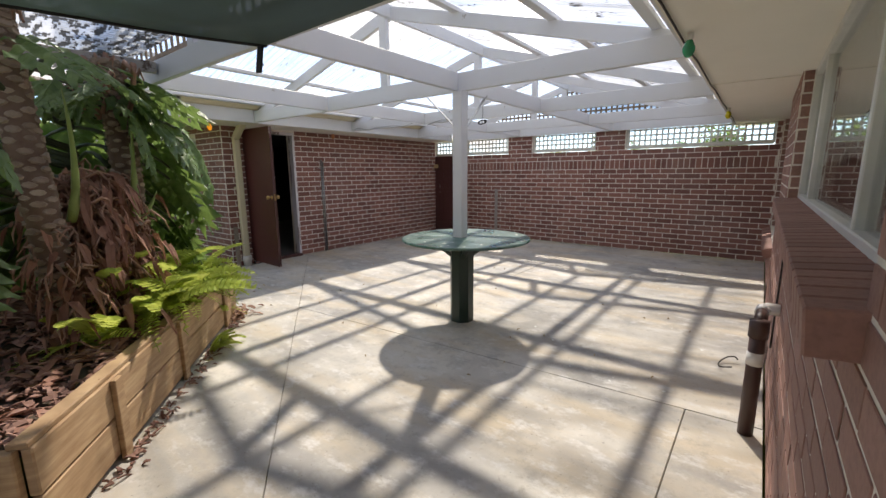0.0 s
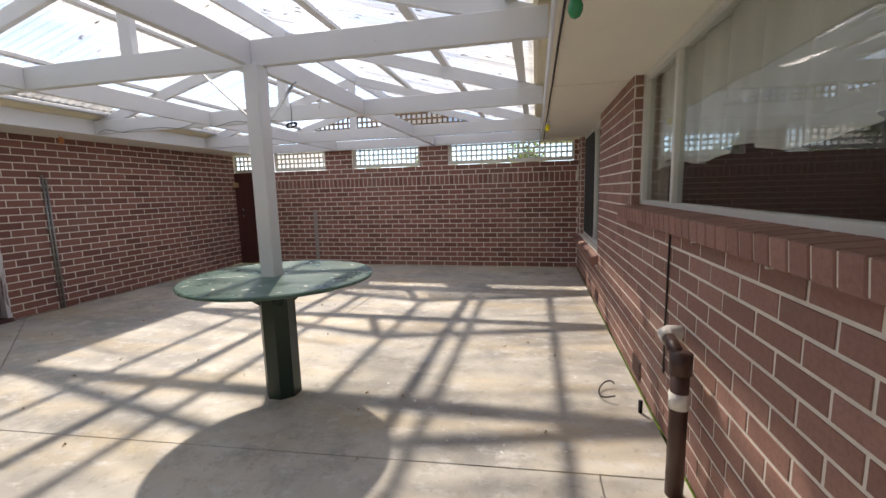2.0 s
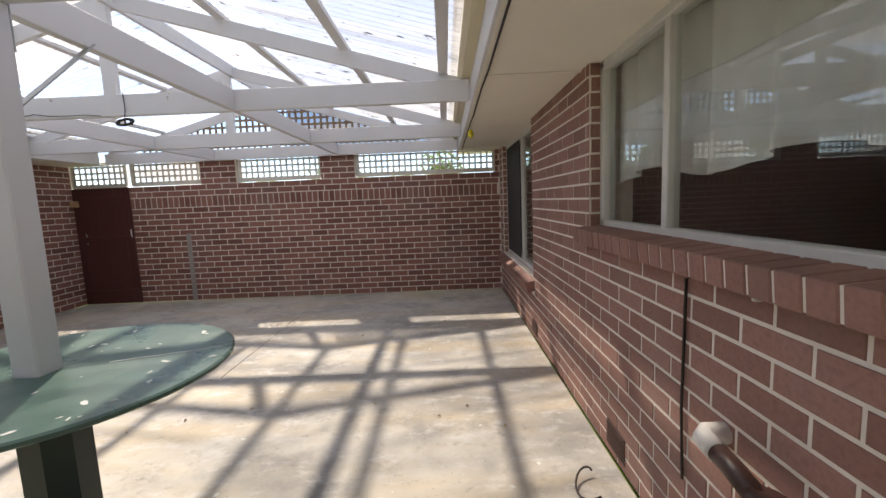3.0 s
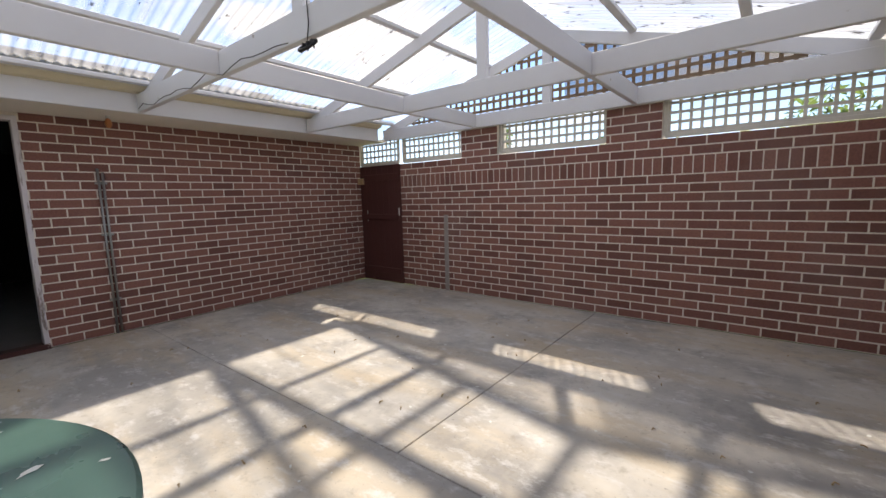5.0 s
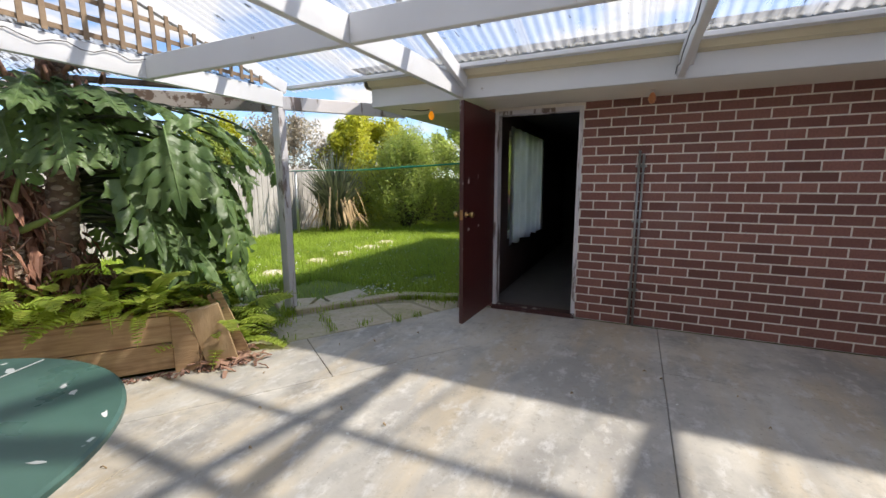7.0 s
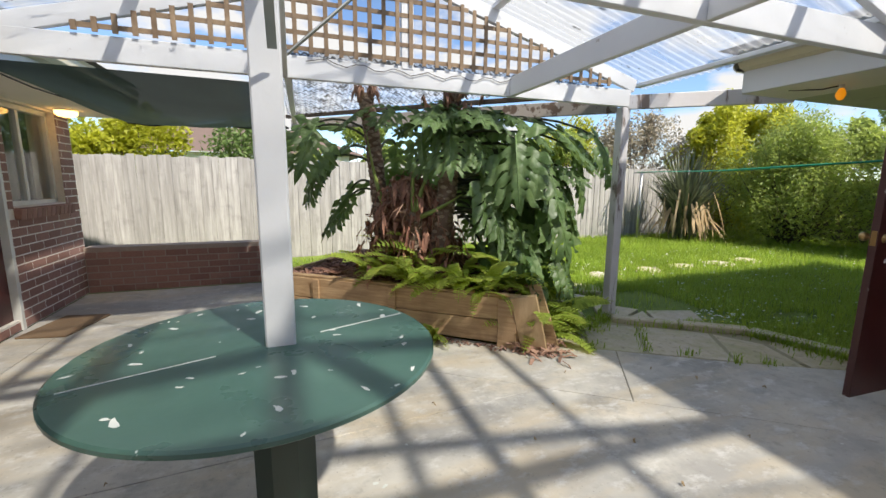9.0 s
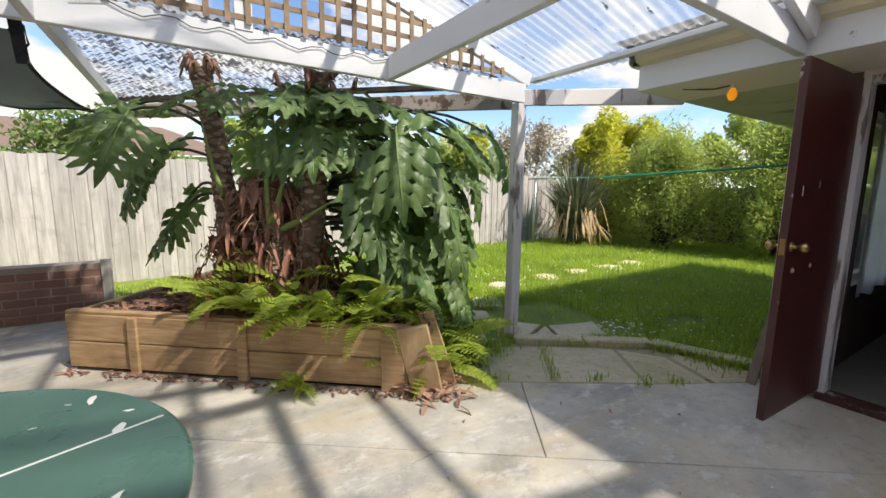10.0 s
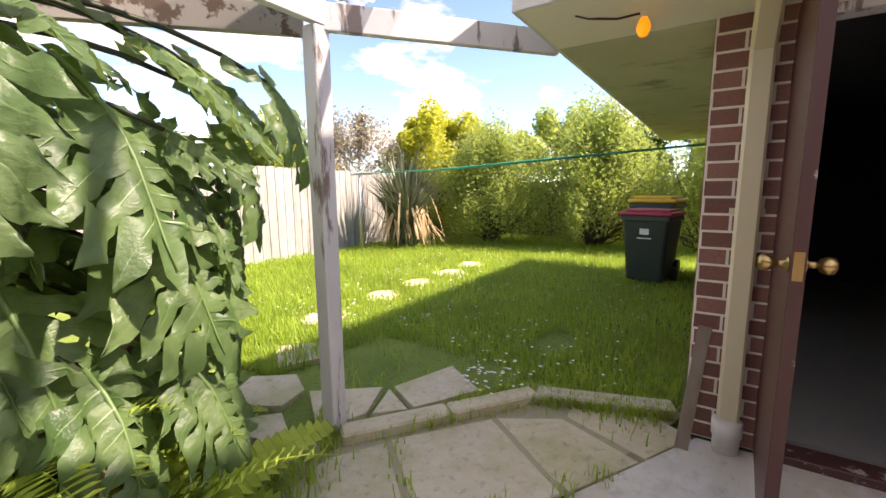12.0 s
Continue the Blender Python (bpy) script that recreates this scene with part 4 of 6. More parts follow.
part("elbow", tube("elbow", [(0.606, 3.63, 0.63), (0.61, 3.70, 0.632), (0.63, 3.72, 0.634), (0.70, 3.72, 0.634)], 0.033, PVC, 14), None, t, "white plastic elbow")
t = thing("wall_cable", "dark brown cable clipped down the brick wall", "cable")
part("cable", tube("cable", [(HX - 0.012, 1.9, 1.088), (HX - 0.012, 3.88, 1.088), (HX - 0.012, 3.93, 1.075), (HX - 0.012, 3.94, 0.6), (HX - 0.014, 3.92, 0.34)], 0.0055, CABLE, 6), None, t)
for y in (2.4, 3.0, 3.6):
    part("clip", bar((HX - 0.012, y, 1.086), (HX - 0.012, y + 0.015, 1.086), 0.02, 0.025, 0.002), PVC, t)
for y in (6.35, 4.42):
    t = thing("wall_vent", "small metal air vent low in the brick wall", "vent", "wall vents", at=(HX, y, 0.1))
    part("plate", bar((HX - 0.004, y, 0.11), (HX - 0.004, y + 0.22, 0.11), 0.006, 0.14, 0.002), PIPE, t)
    for k in range(6):
        part("louvre", bar((HX - 0.011, y + 0.01, 0.06 + k * 0.02), (HX - 0.011, y + 0.21, 0.06 + k * 0.02), 0.008, 0.006, 0.001), PIPE, t)
t = thing("loose_wire", "black wire scrap lying on the concrete", "wire")
part("wire", tube("wire", [(0.47 + 0.055 * math.cos(a * 0.9), 4.42 + 0.05 * math.sin(a) - 0.03 * a, 0.012 + 0.03 * (1 + math.sin(a * 1.3)) / 2) for a in [i * 0.45 for i in range(14)]], 0.005, CABLE, 6), None, t)
t = thing("wall_stub", "short black pipe stub at the foot of the wall", "pipe")
part("stub", tube("stub", [(0.62, 4.12, 0.0), (0.62, 4.12, 0.075)], 0.012, IRON, 8), None, t)

# low garden wall by the porch
lwall = wall_slab("wall_low", (-1.52, -0.55, 0), (1, 0, 0), (0, 1, 0), 0.2, 2.2, 0.56, [], MORTAR_D, "low brown brick garden wall")
t = thing("wall_end_post", "thin grey post at the low wall's end", "post")
part("post", bar((-1.56, -0.55, -0.02), (-1.56, -0.55, 0.60), 0.05, 0.09, 0.003, (1, 0, 0)), FENCE, t)

# ---- pergola ----
BZ, BHT = 2.105, 0.155
AX, AZ, EXW, EXE, EZ = -2.55, 3.05, -5.10, 0.0, 2.33
CROSS = [2.20, 4.00, 5.72, 7.45, 8.72]
roof_z = lambda x: EZ + (AZ - EZ) * (x - EXW) / (AX - EXW) if x < AX else EZ + (AZ - EZ) * (EXE - x) / (EXE - AX)
perg = thing("pergola", "white painted timber pergola frame with a gabled roof", "pergola", at=(-1.68, 4.02, 0))
for i, y in enumerate(CROSS):
    x0, x1 = (-4.80, 0.07) if i == 0 else (-5.13, 0.07)
    part("cross_beam", bar((x0, y, BZ + BHT / 2), (x1, y, BZ + BHT / 2), 0.045, BHT), WHITE, perg)
    for a, b in ((EXW if i else -4.85, AX), (EXE, AX)):
        part("rafter", bar((a, y + 0.05 * (i > 0), roof_z(a) - 0.10), (b, y + 0.05 * (i > 0), AZ - 0.10), 0.042, 0.115), WHITE, perg)
    part("king_post", bar((AX - 0.05, y + 0.004, BZ + BHT - 0.02), (AX - 0.05, y + 0.004, AZ - 0.12), 0.095, 0.05, 0.003, (0, 1, 0)), WHITE, perg)
for x in (-1.70, -3.52):
    for a, b in zip(CROSS[:-1], CROSS[1:]):
        part("long_beam", bar((x, a + 0.024, BZ + BHT / 2 + 0.003), (x, b - 0.024, BZ + BHT / 2 + 0.003), 0.045, BHT), WHITE, perg)
part("ridge_beam", bar((AX, 2.1, AZ - 0.09), (AX, 8.85, AZ - 0.09), 0.035, 0.13), WHITE, perg)
for x in (-4.25, -3.35, -1.75, -0.85, -4.98, -0.12):
    part("purlin", bar((x, 2.1, roof_z(x) - 0.03), (x, 8.75, roof_z(x) - 0.03), 0.07, 0.035), WHITE, perg)
part("wall_plate", bar((-4.95, 8.815, 2.21), (0.69, 8.815, 2.21), 0.10, 0.115), WHITE, perg)
part("corner_beam", bar((-4.78, 2.19, 2.15), (-5.82, 3.02, 2.15), 0.045, 0.13), WEATHERED, perg)
part("centre_post", bar((-1.655, 3.97, 0.0), (-1.655, 3.97, 2.105), 0.10, 0.10, 0.006, (1, 0, 0)), WHITE, perg)
part("corner_post", bar((-4.77, 2.17, 0.0), (-4.77, 2.17, 2.105), 0.095, 0.095, 0.006, (1, 0, 0)), WEATHERED, perg, "flaking grey-white corner post")
for dy, dx in ((0.42, 0.0), (0.0, -0.42)):
    part("brace", bar((-1.68 + dx, 4.03 + dy, 2.13), (-1.68 + dx * 0.1, 4.03 + dy * 0.1, 1.78), 0.028, 0.006, 0.001), GALV, perg)
part("bolt_plate", bar((-1.63, 3.97 + 0.055, 1.95), (-1.63, 3.97 + 0.055, 2.2), 0.04, 0.006, 0.001, (0, 1, 0)), GALV, perg)


def corrugated(name, pts, label, mat, pitch=0.076, amp=0.009):
    """A corrugated sheet over a four-cornered patch: pts = low start, low end, high end, high start."""
    a, b, c, d = (Vector(p) for p in pts)
    n = max(4, int((b - a).length / pitch) * 6)
    rows = 2
    nrm = (b - a).cross(d - a).normalized()
    if nrm.z < 0:
        nrm = -nrm
    vs, fs = [], []
    for i in range(n + 1):
        u = i / n
        for j in range(rows + 1):
            v = j / rows
            p = (a.lerp(b, u)).lerp(d.lerp(c, u), v) + nrm * (amp * math.sin(u * (b - a).length / pitch * 2 * math.pi))
            vs.append(tuple(p))
    for i in range(n):
        for j in range(rows):
            k = i * (rows + 1) + j
            fs.append((k, k + rows + 1, k + rows + 2, k + 1))
    return tagged(new(name, pydata(name, vs, fs, mat, True)), label, "roof sheet", "roof sheets")


ys = [2.02 + i * 0.865 for i in range(9)]
for i in range(8):
    z = 0.004 * (i % 2)
    corrugated("roof_sheet", [(EXW - 0.03, ys[i], EZ + z), (EXW - 0.03, ys[i + 1] + 0.06, EZ + z), (AX, ys[i + 1] + 0.06, AZ + z), (AX, ys[i], AZ + z)],
               "clear corrugated plastic roof sheet with dirt specks", ROOF)
    corrugated("roof_sheet", [(EXE + 0.03, ys[i], EZ + z), (EXE + 0.03, ys[i + 1] + 0.06, EZ + z), (AX, ys[i + 1] + 0.06, AZ + z), (AX, ys[i], AZ + z)],
               "cloudy corrugated plastic roof sheet littered with leaves", ROOF_E)
lattice("gable_lattice", -4.55, -0.5, BZ + BHT + 0.01, 2.92, 2.235, LATTICE_B, "bare brown lattice filling the gable above the beam", 0.03, 0.075, 0, lambda x: roof_z(x) - 0.15)
lattice("gable_lattice", -4.9, -0.2, BZ + BHT + 0.01, 2.92, 8.78, LATTICE_B, "bare brown lattice filling the far gable", 0.03, 0.062, 0, lambda x: roof_z(x) - 0.15)

DARK_NET = mat_cloth("brown_net", (0.06, 0.045, 0.035), 0.35, 0.2)
tagged(new("wind_net", pydata("wind_net", [(-2.45, 8.84, 2.27), (-0.1, 8.84, 2.27), (-0.2, 8.84, 2.36), (-2.45, 8.84, 2.98)], [(0, 1, 2, 3)], DARK_NET)), "dark brown netting behind the far gable lattice", "netting")

# lower roof over the planter
t = thing("lean_to_frame", "stained timber frame of the low roof beside the plants", "roof frame")
DA, DB = Vector((-4.74, 2.12, 2.13)), Vector((-1.75, -0.72, 2.13))
part("diagonal_beam", bar(DA, DB, 0.045, 0.14), OLD_BEAM, t)
part("edge_timber", bar(DA + Vector((0.2, 0.0, 0.10)), DB + Vector((0.06, 0.06, 0.10)), 0.06, 0.045), mat_wood("dark_edge_timber", (0.07, 0.05, 0.04), (0.16, 0.12, 0.09), (3, 3, 3)), t)
part("rafter", bar((-1.72, 2.17, 2.17), (-1.78, -0.55, 2.17), 0.05, 0.09), WHITE, t)
part("rafter", bar((-3.2, 2.17, 2.20), (-3.32, 0.85, 2.19), 0.05, 0.08), OLD_BEAM, t)
corrugated("old_roof_sheet", [(-4.6, 2.12, 2.30), (-1.7, -0.62, 2.24), (-1.62, 2.12, 2.34), (-4.4, 2.14, 2.31)], "weathered corrugated roof sheet with flaking coating", ROOF_OLD)

# shade cloth under the eave, hung from the gable beam
vs, fs = [], []
NW, NE, SE, SW = Vector((-1.62, 2.14, 2.07)), Vector((0.06, 2.14, 2.085)), Vector((0.06, -0.45, 2.02)), Vector((-1.70, 0.45, 1.96))
N = 24
for i in range(N + 1):
    for j in range(N + 1):
        u, v = i / N, j / N
        p = NW.lerp(NE, u).lerp(SW.lerp(SE, u), v)
        p.z -= 0.14 * math.sin(math.pi * u) * math.sin(math.pi * min(1, v * 1.05)) + 0.012 * math.sin(u * 21 + v * 9) * v + 0.03 * (1 - u) * math.sin(math.pi * v)
        p.x += 0.10 * math.sin(math.pi * v) * (1 - u) * 0.8
        vs.append(tuple(p))
for i in range(N):
    for j in range(N):
        k = i * (N + 1) + j
        fs.append((k, k + N + 1, k + N + 2, k + 1))
sail = thing("shade_cloth", "dark green shade cloth sagging from the pergola beam", "shade cloth")
part("cloth", pydata("cloth", vs, fs, SHADE, True), None, sail)
part("hem", tube("hem", [vs[j] for j in range(N + 1)], 0.012, SHADE_EDGE, 6), None, sail, "black webbing hem")
part("hem", tube("hem", [vs[i * (N + 1) + N] for i in range(N + 1)], 0.012, SHADE_EDGE, 6), None, sail, "black webbing hem")
part("strap", bar((-1.63, 2.13, 2.16), (-1.64, 2.10, 1.93), 0.05, 0.012, 0.003, (0, 1, 0)), SHADE_EDGE, sail)
part("hook", tube("hook", [(-1.62, 2.13, 2.14), (-1.66, 2.12, 2.10), (-1.67, 2.12, 2.02), (-1.63, 2.12, 1.97)], 0.006, IRON, 6), None, sail)

# ---- table round the post ----
t = thing("round_table", "round green painted table built around the white post", "table", at=(-1.65, 4.02, 0))
TX, TY, TR, TZ = -1.605, 3.99, 0.59, 0.812
for s in (0, 1):
    vs, fs = [], []
    prof = [(TR - 0.008, TZ), (TR, TZ - 0.006), (TR, TZ - 0.018), (TR - 0.008, TZ - 0.024)]
    K = 40
    d = Vector((math.cos(radians(20)), math.sin(radians(20)), 0))
    off = Vector((-d.y, d.x, 0)) * (0.0015 if s == 0 else -0.0015)
    for r, z in prof:
        for k in range(K + 1):
            a = radians(20) + math.pi * s + math.pi * k / K
            vs.append((TX + off.x + r * math.cos(a), TY + off.y + r * math.sin(a), z))
    n1 = K + 1
    for j in range(3):
        for k in range(K):
            fs.append((j * n1 + k, (j + 1) * n1 + k, (j + 1) * n1 + k + 1, j * n1 + k + 1))
    fs.append(tuple(range(n1)))
    fs.append(tuple(range(4 * n1 - 1, 3 * n1 - 1, -1)))
    part("tabletop_half", pydata("tabletop_half", vs, fs, TABLE), None, t)
octa = lambda r, z: [(TX - 0.045 + r * math.cos(radians(22.5 + 45 * k)), TY + r * math.sin(radians(22.5 + 45 * k)), z) for k in range(8)]
for k in range(8):
    vs = []
    for z in (0.0, 0.79):
        for r in (0.113, 0.098):
            o = octa(r, z)
            vs += [o[k], o[(k + 1) % 8]]
    part("stave", pydata("stave", vs, [(0, 1, 5, 4), (2, 6, 7, 3), (0, 4, 6, 2), (1, 3, 7, 5), (4, 5, 7, 6), (0, 2, 3, 1)], TABLE_LEG), None, t)
for k in range(4):
    a = radians(45 + 90 * k)
    dx, dy = math.cos(a), math.sin(a)
    part("bracket", bar((TX - 0.045 + dx * 0.10, TY + dy * 0.10, 0.64), (TX - 0.045 + dx * 0.27, TY + dy * 0.27, 0.775), 0.045, 0.035, 0.003), TABLE_LEG, t)
for k in range(46):
    a, r, s = R.uniform(0, 6.28), TR * 0.95 * math.sqrt(R.random()), R.uniform(0.004, 0.017)
    if r < 0.14:
        continue
    c = (TX + r * math.cos(a), TY + r * math.sin(a))
    b = R.uniform(0, 3.1)
    vs = []
    for i in range(9):
        q, rr = i * 0.698, s * R.uniform(0.5, 1.2)
        x, y = rr * math.cos(q) * 1.8, rr * math.sin(q) * 0.7
        vs.append((c[0] + x * math.cos(b) - y * math.sin(b), c[1] + x * math.sin(b) + y * math.cos(b), TZ + 0.0012))
    part("paint_chip", pydata("paint_chip", vs, [tuple(range(9))], CHIP), None, t)
for r0, r1, q in ((0.16, 0.55, 20), (0.2, 0.57, 200)):
    d = Vector((math.cos(radians(q)), math.sin(radians(q)), 0))
    part("seam", bar(Vector((TX, TY, TZ + 0.001)) + d * r0, Vector((TX, TY, TZ + 0.001)) + d * r1, 0.006, 0.0014, 0), CHIP, t)

# ---- bulbs, wires ----


def bulb(x, y, z, mat, label, group="party bulbs"):
    t = thing("bulb", label, "light bulb", group, at=(x, y, z))
    part("socket", lathe("socket", [(0.016, -0.03), (0.018, 0.0), (0.014, 0.02)], PVC, 12, (x, y, z + 0.02)), None, t)
    part("glass", lathe("glass", [(0.004, -0.115), (0.018, -0.108), (0.029, -0.085), (0.030, -0.068), (0.022, -0.045), (0.014, -0.030)], mat, 16, (x, y, z + 0.02)), None, t)


bulb(0.16, 3.45, 2.075, BULB_G, "green glass party bulb under the soffit")
bulb(0.14, 6.75, 2.075, BULB_Y, "yellow glass party bulb under the soffit")
bulb(-5.48, 3.53, 2.085, BULB_O, "orange glass party bulb under the mouldy soffit")
bulb(-5.45, 5.55, 2.085, mat_plain("faded_orange_glass", (0.5, 0.2, 0.08), 0.3, 0, 5, 0.0), "faded orange glass party bulb under the garage eave")
t = thing("bulb_cable", "dark festoon cable stapled along the soffit edge", "cable")
part("cable", tube("cable", [(0.125, y, 2.088 - 0.008 * (k % 3)) for k, y in enumerate([0.5 + 0.4 * i for i in range(21)])], 0.006, CABLE, 6), None, t)
part("cable", tube("cable", [(-5.48, 3.53, 2.095), (-5.46, 3.42, 2.085), (-5.42, 3.30, 2.10), (-5.35, 3.26, 2.10)], 0.005, CABLE, 6), None, t)
t = thing("beam_wire", "thin loose wire drooping along the beams", "wire")
part("wire", tube("wire", [(-5.05 + 0.125 * i, 5.68, 2.12 + 0.03 * math.sin(i * 1.3) * (i % 2)) for i in range(20)], 0.003, CABLE, 5), None, t)
part("wire", tube("wire", [(-3.6 + 0.07 * i, 2.235, 2.21 + 0.02 * math.sin(i * 1.7) + 0.002 * (i - 12) ** 2 * 0.1) for i in range(26)], 0.003, CABLE, 5), None, t)
t = thing("hanging_ring", "black metal ring ornament hanging from the beam on a wire", "ornament", at=(-2.50, 5.68, 2.05))
part("wire", tube("wire", [(-2.50, 5.69, 2.27), (-2.495, 5.69, 2.16), (-2.50, 5.68, 2.08)], 0.003, IRON, 5), None, t)
part("ring", tube("ring", [(-2.50 + 0.06 * math.cos(a), 5.68 + 0.03 * math.sin(a), 2.055 + 0.028 * math.sin(a)) for a in [i * math.pi / 8 for i in range(17)]], 0.009, IRON, 8), None, t)
for k in (-1, 0, 1):
    part("spike", tube("spike", [(-2.50 + 0.035 * k, 5.68, 2.075), (-2.50 + 0.055 * k, 5.68, 2.03)], [0.008, 0.004], IRON, 6), None, t)

# ---- planter ----
PA, PB = Vector((-3.44, 2.62, 0)), Vector((-1.47, 1.0, 0))
pd = (PB - PA).normalized()
pn = Vector((pd.y, -pd.x, 0))
pn = pn if pn.y < 0 else -pn
PL, PW, PH = (PB - PA).length, 1.75, 0.43
t = planter = thing("planter_box", "weathered timber sleeper planter with a broken corner", "planter", at=tuple(PA))
fpt = lambda u, w, z: PA + pd * u + pn * w + Vector((0, 0, z))
seg = [0.0, 1.15, PL]
for a, b in zip(seg, seg[1:]):
    for z0, z1 in ((0.03, 0.225), (0.232, PH)):
        part("plank", bar(fpt(a + 0.004, 0.02, (z0 + z1) / 2), fpt(b - 0.004, 0.02, (z0 + z1) / 2), 0.04, z1 - z0, 0.006), SLEEPER, t)
part("cap", bar(fpt(0.0, 0.045, PH + 0.012), fpt(PL, 0.045, PH + 0.012), 0.07, 0.025, 0.004), SLEEPER, t)
for u, w in ((0.10, 0.16), (1.17, 0.075), (2.0, 0.07)):
    part("stake", bar(fpt(u, -0.012, -0.0), fpt(u, -0.012, PH - 0.005), w, 0.025, 0.004, tuple(pn)), SLEEPER, t)
for w0, w1, z0, z1 in ((0.05, PW, 0.0, 0.21), (0.05, PW, 0.217, PH)):
    part("end_plank", bar(fpt(PL, w0, (z0 + z1) / 2), fpt(PL, w1, (z0 + z1) / 2), 0.04, z1 - z0, 0.006), SLEEPER, t)
    part("end_plank", bar(fpt(0.03, w0 + 0.05, (z0 + z1) / 2), fpt(0.03, w1, (z0 + z1) / 2), 0.04, z1 - z0, 0.006), SLEEPER, t)
    part("back_plank", bar(fpt(0, PW, (z0 + z1) / 2), fpt(PL, PW, (z0 + z1) / 2), 0.04, z1 - z0, 0.006), SLEEPER, t)
t = thing("loose_board", "pale broken board leaning outward from the planter's corner", "board", "loose boards")
part("board", bar(fpt(-0.13, 0.02, 0.01), fpt(-0.03, -0.03, 0.47), 0.045, 0.21, 0.004, tuple(pd)), RAW_PINE, t)
t = thing("loose_board", "thin brown board leaning behind the broken corner", "board", "loose boards")
part("board", bar(fpt(-0.27, 0.16, 0.0), fpt(-0.10, 0.10, 0.54), 0.03, 0.10, 0.003, tuple(pd)), SLEEPER, t)
vs, fs = [], []
for i in range(21):
    for j in range(15):
        u, w = 0.06 + (PL - 0.1) * i / 20, 0.07 + (PW - 0.11) * j / 14
        h = 0.38 + 0.16 * math.exp(-((u - 1.0) ** 2 + (w - 0.8) ** 2) / 0.4) + R.uniform(-0.012, 0.012)
        vs.append(tuple(fpt(u, w, h)))
for i in range(20):
    for j in range(14):
        k = i * 15 + j
        fs.append((k, k + 1, k + 16, k + 15))
tagged(new("planter_soil", pydata("planter_soil", vs, fs, SOIL, True)), "dark soil heaped in the planter", "soil", "", "stuff")
soil_h = lambda u, w: 0.38 + 0.16 * math.exp(-((u - 1.0) ** 2 + (w - 0.8) ** 2) / 0.4)


def chips(name, count, place, size, mat, label):
    vs, fs = [], []
    for _ in range(count):
        p = place()
        l, w = size * R.uniform(0.6, 1.6), size * R.uniform(0.15, 0.4)
        m = Matrix.Translation(p) @ Euler((R.uniform(-0.5, 0.5), R.uniform(-0.5, 0.5), R.uniform(0, 6.3))).to_matrix().to_4x4()
        k = len(vs)
        c = R.uniform(0.004, 0.012)
        for v in ((-l, -w, 0), (0, -w * 1.2, c), (l, -w * 0.7, 0), (l, w * 0.7, 0), (0, w, c * 1.3), (-l, w, 0)):
            vs.append(tuple(m @ Vector(v)))
        for v in ((-l, -w, 0.006), (0, -w * 1.2, c + 0.006), (l, -w * 0.7, 0.006), (l, w * 0.7, 0.006), (0, w, c * 1.3 + 0.006), (-l, w, 0.006)):
            vs.append(tuple(m @ Vector(v)))
        fs += [(k + 6, k + 7, k + 10, k + 11), (k + 7, k + 8, k + 9, k + 10), (k, k + 5, k + 4, k + 1), (k + 1, k + 4, k + 3, k + 2)]
        fs += [(k + i, k + (i + 1) % 6, k + 6 + (i + 1) % 6, k + 6 + i) for i in range(6)]
    return tagged(new(name, pydata(name, vs, fs, mat)), label, "mulch", "", "stuff")


def in_planter():
    u, w = R.uniform(0.1, PL - 0.1), R.uniform(0.08, PW - 0.1)
    return fpt(u, w, soil_h(u, w) + R.uniform(0.01, 0.05))


chips("bark_mulch", 2600, in_planter, 0.035, MULCH, "reddish brown bark and dead leaf mulch in the planter")
chips("dead_leaf_mulch", 420, in_planter, 0.062, DEAD, "curled red-brown dead leaves over the mulch")
chips("leaf_litter", 160, lambda: fpt(R.uniform(-0.35, PL), -abs(R.gauss(0, 0.05)) - 0.02, 0.008), 0.022, MULCH, "dry bark bits along the planter's foot")
chips("corner_litter", 120, lambda: fpt(R.gauss(-0.15, 0.12), R.gauss(0.05, 0.1), R.uniform(0.005, 0.04)), 0.04, FIBRE, "dry roots and bark spilling from the broken corner")

# ---- the broad-leaved plant ----


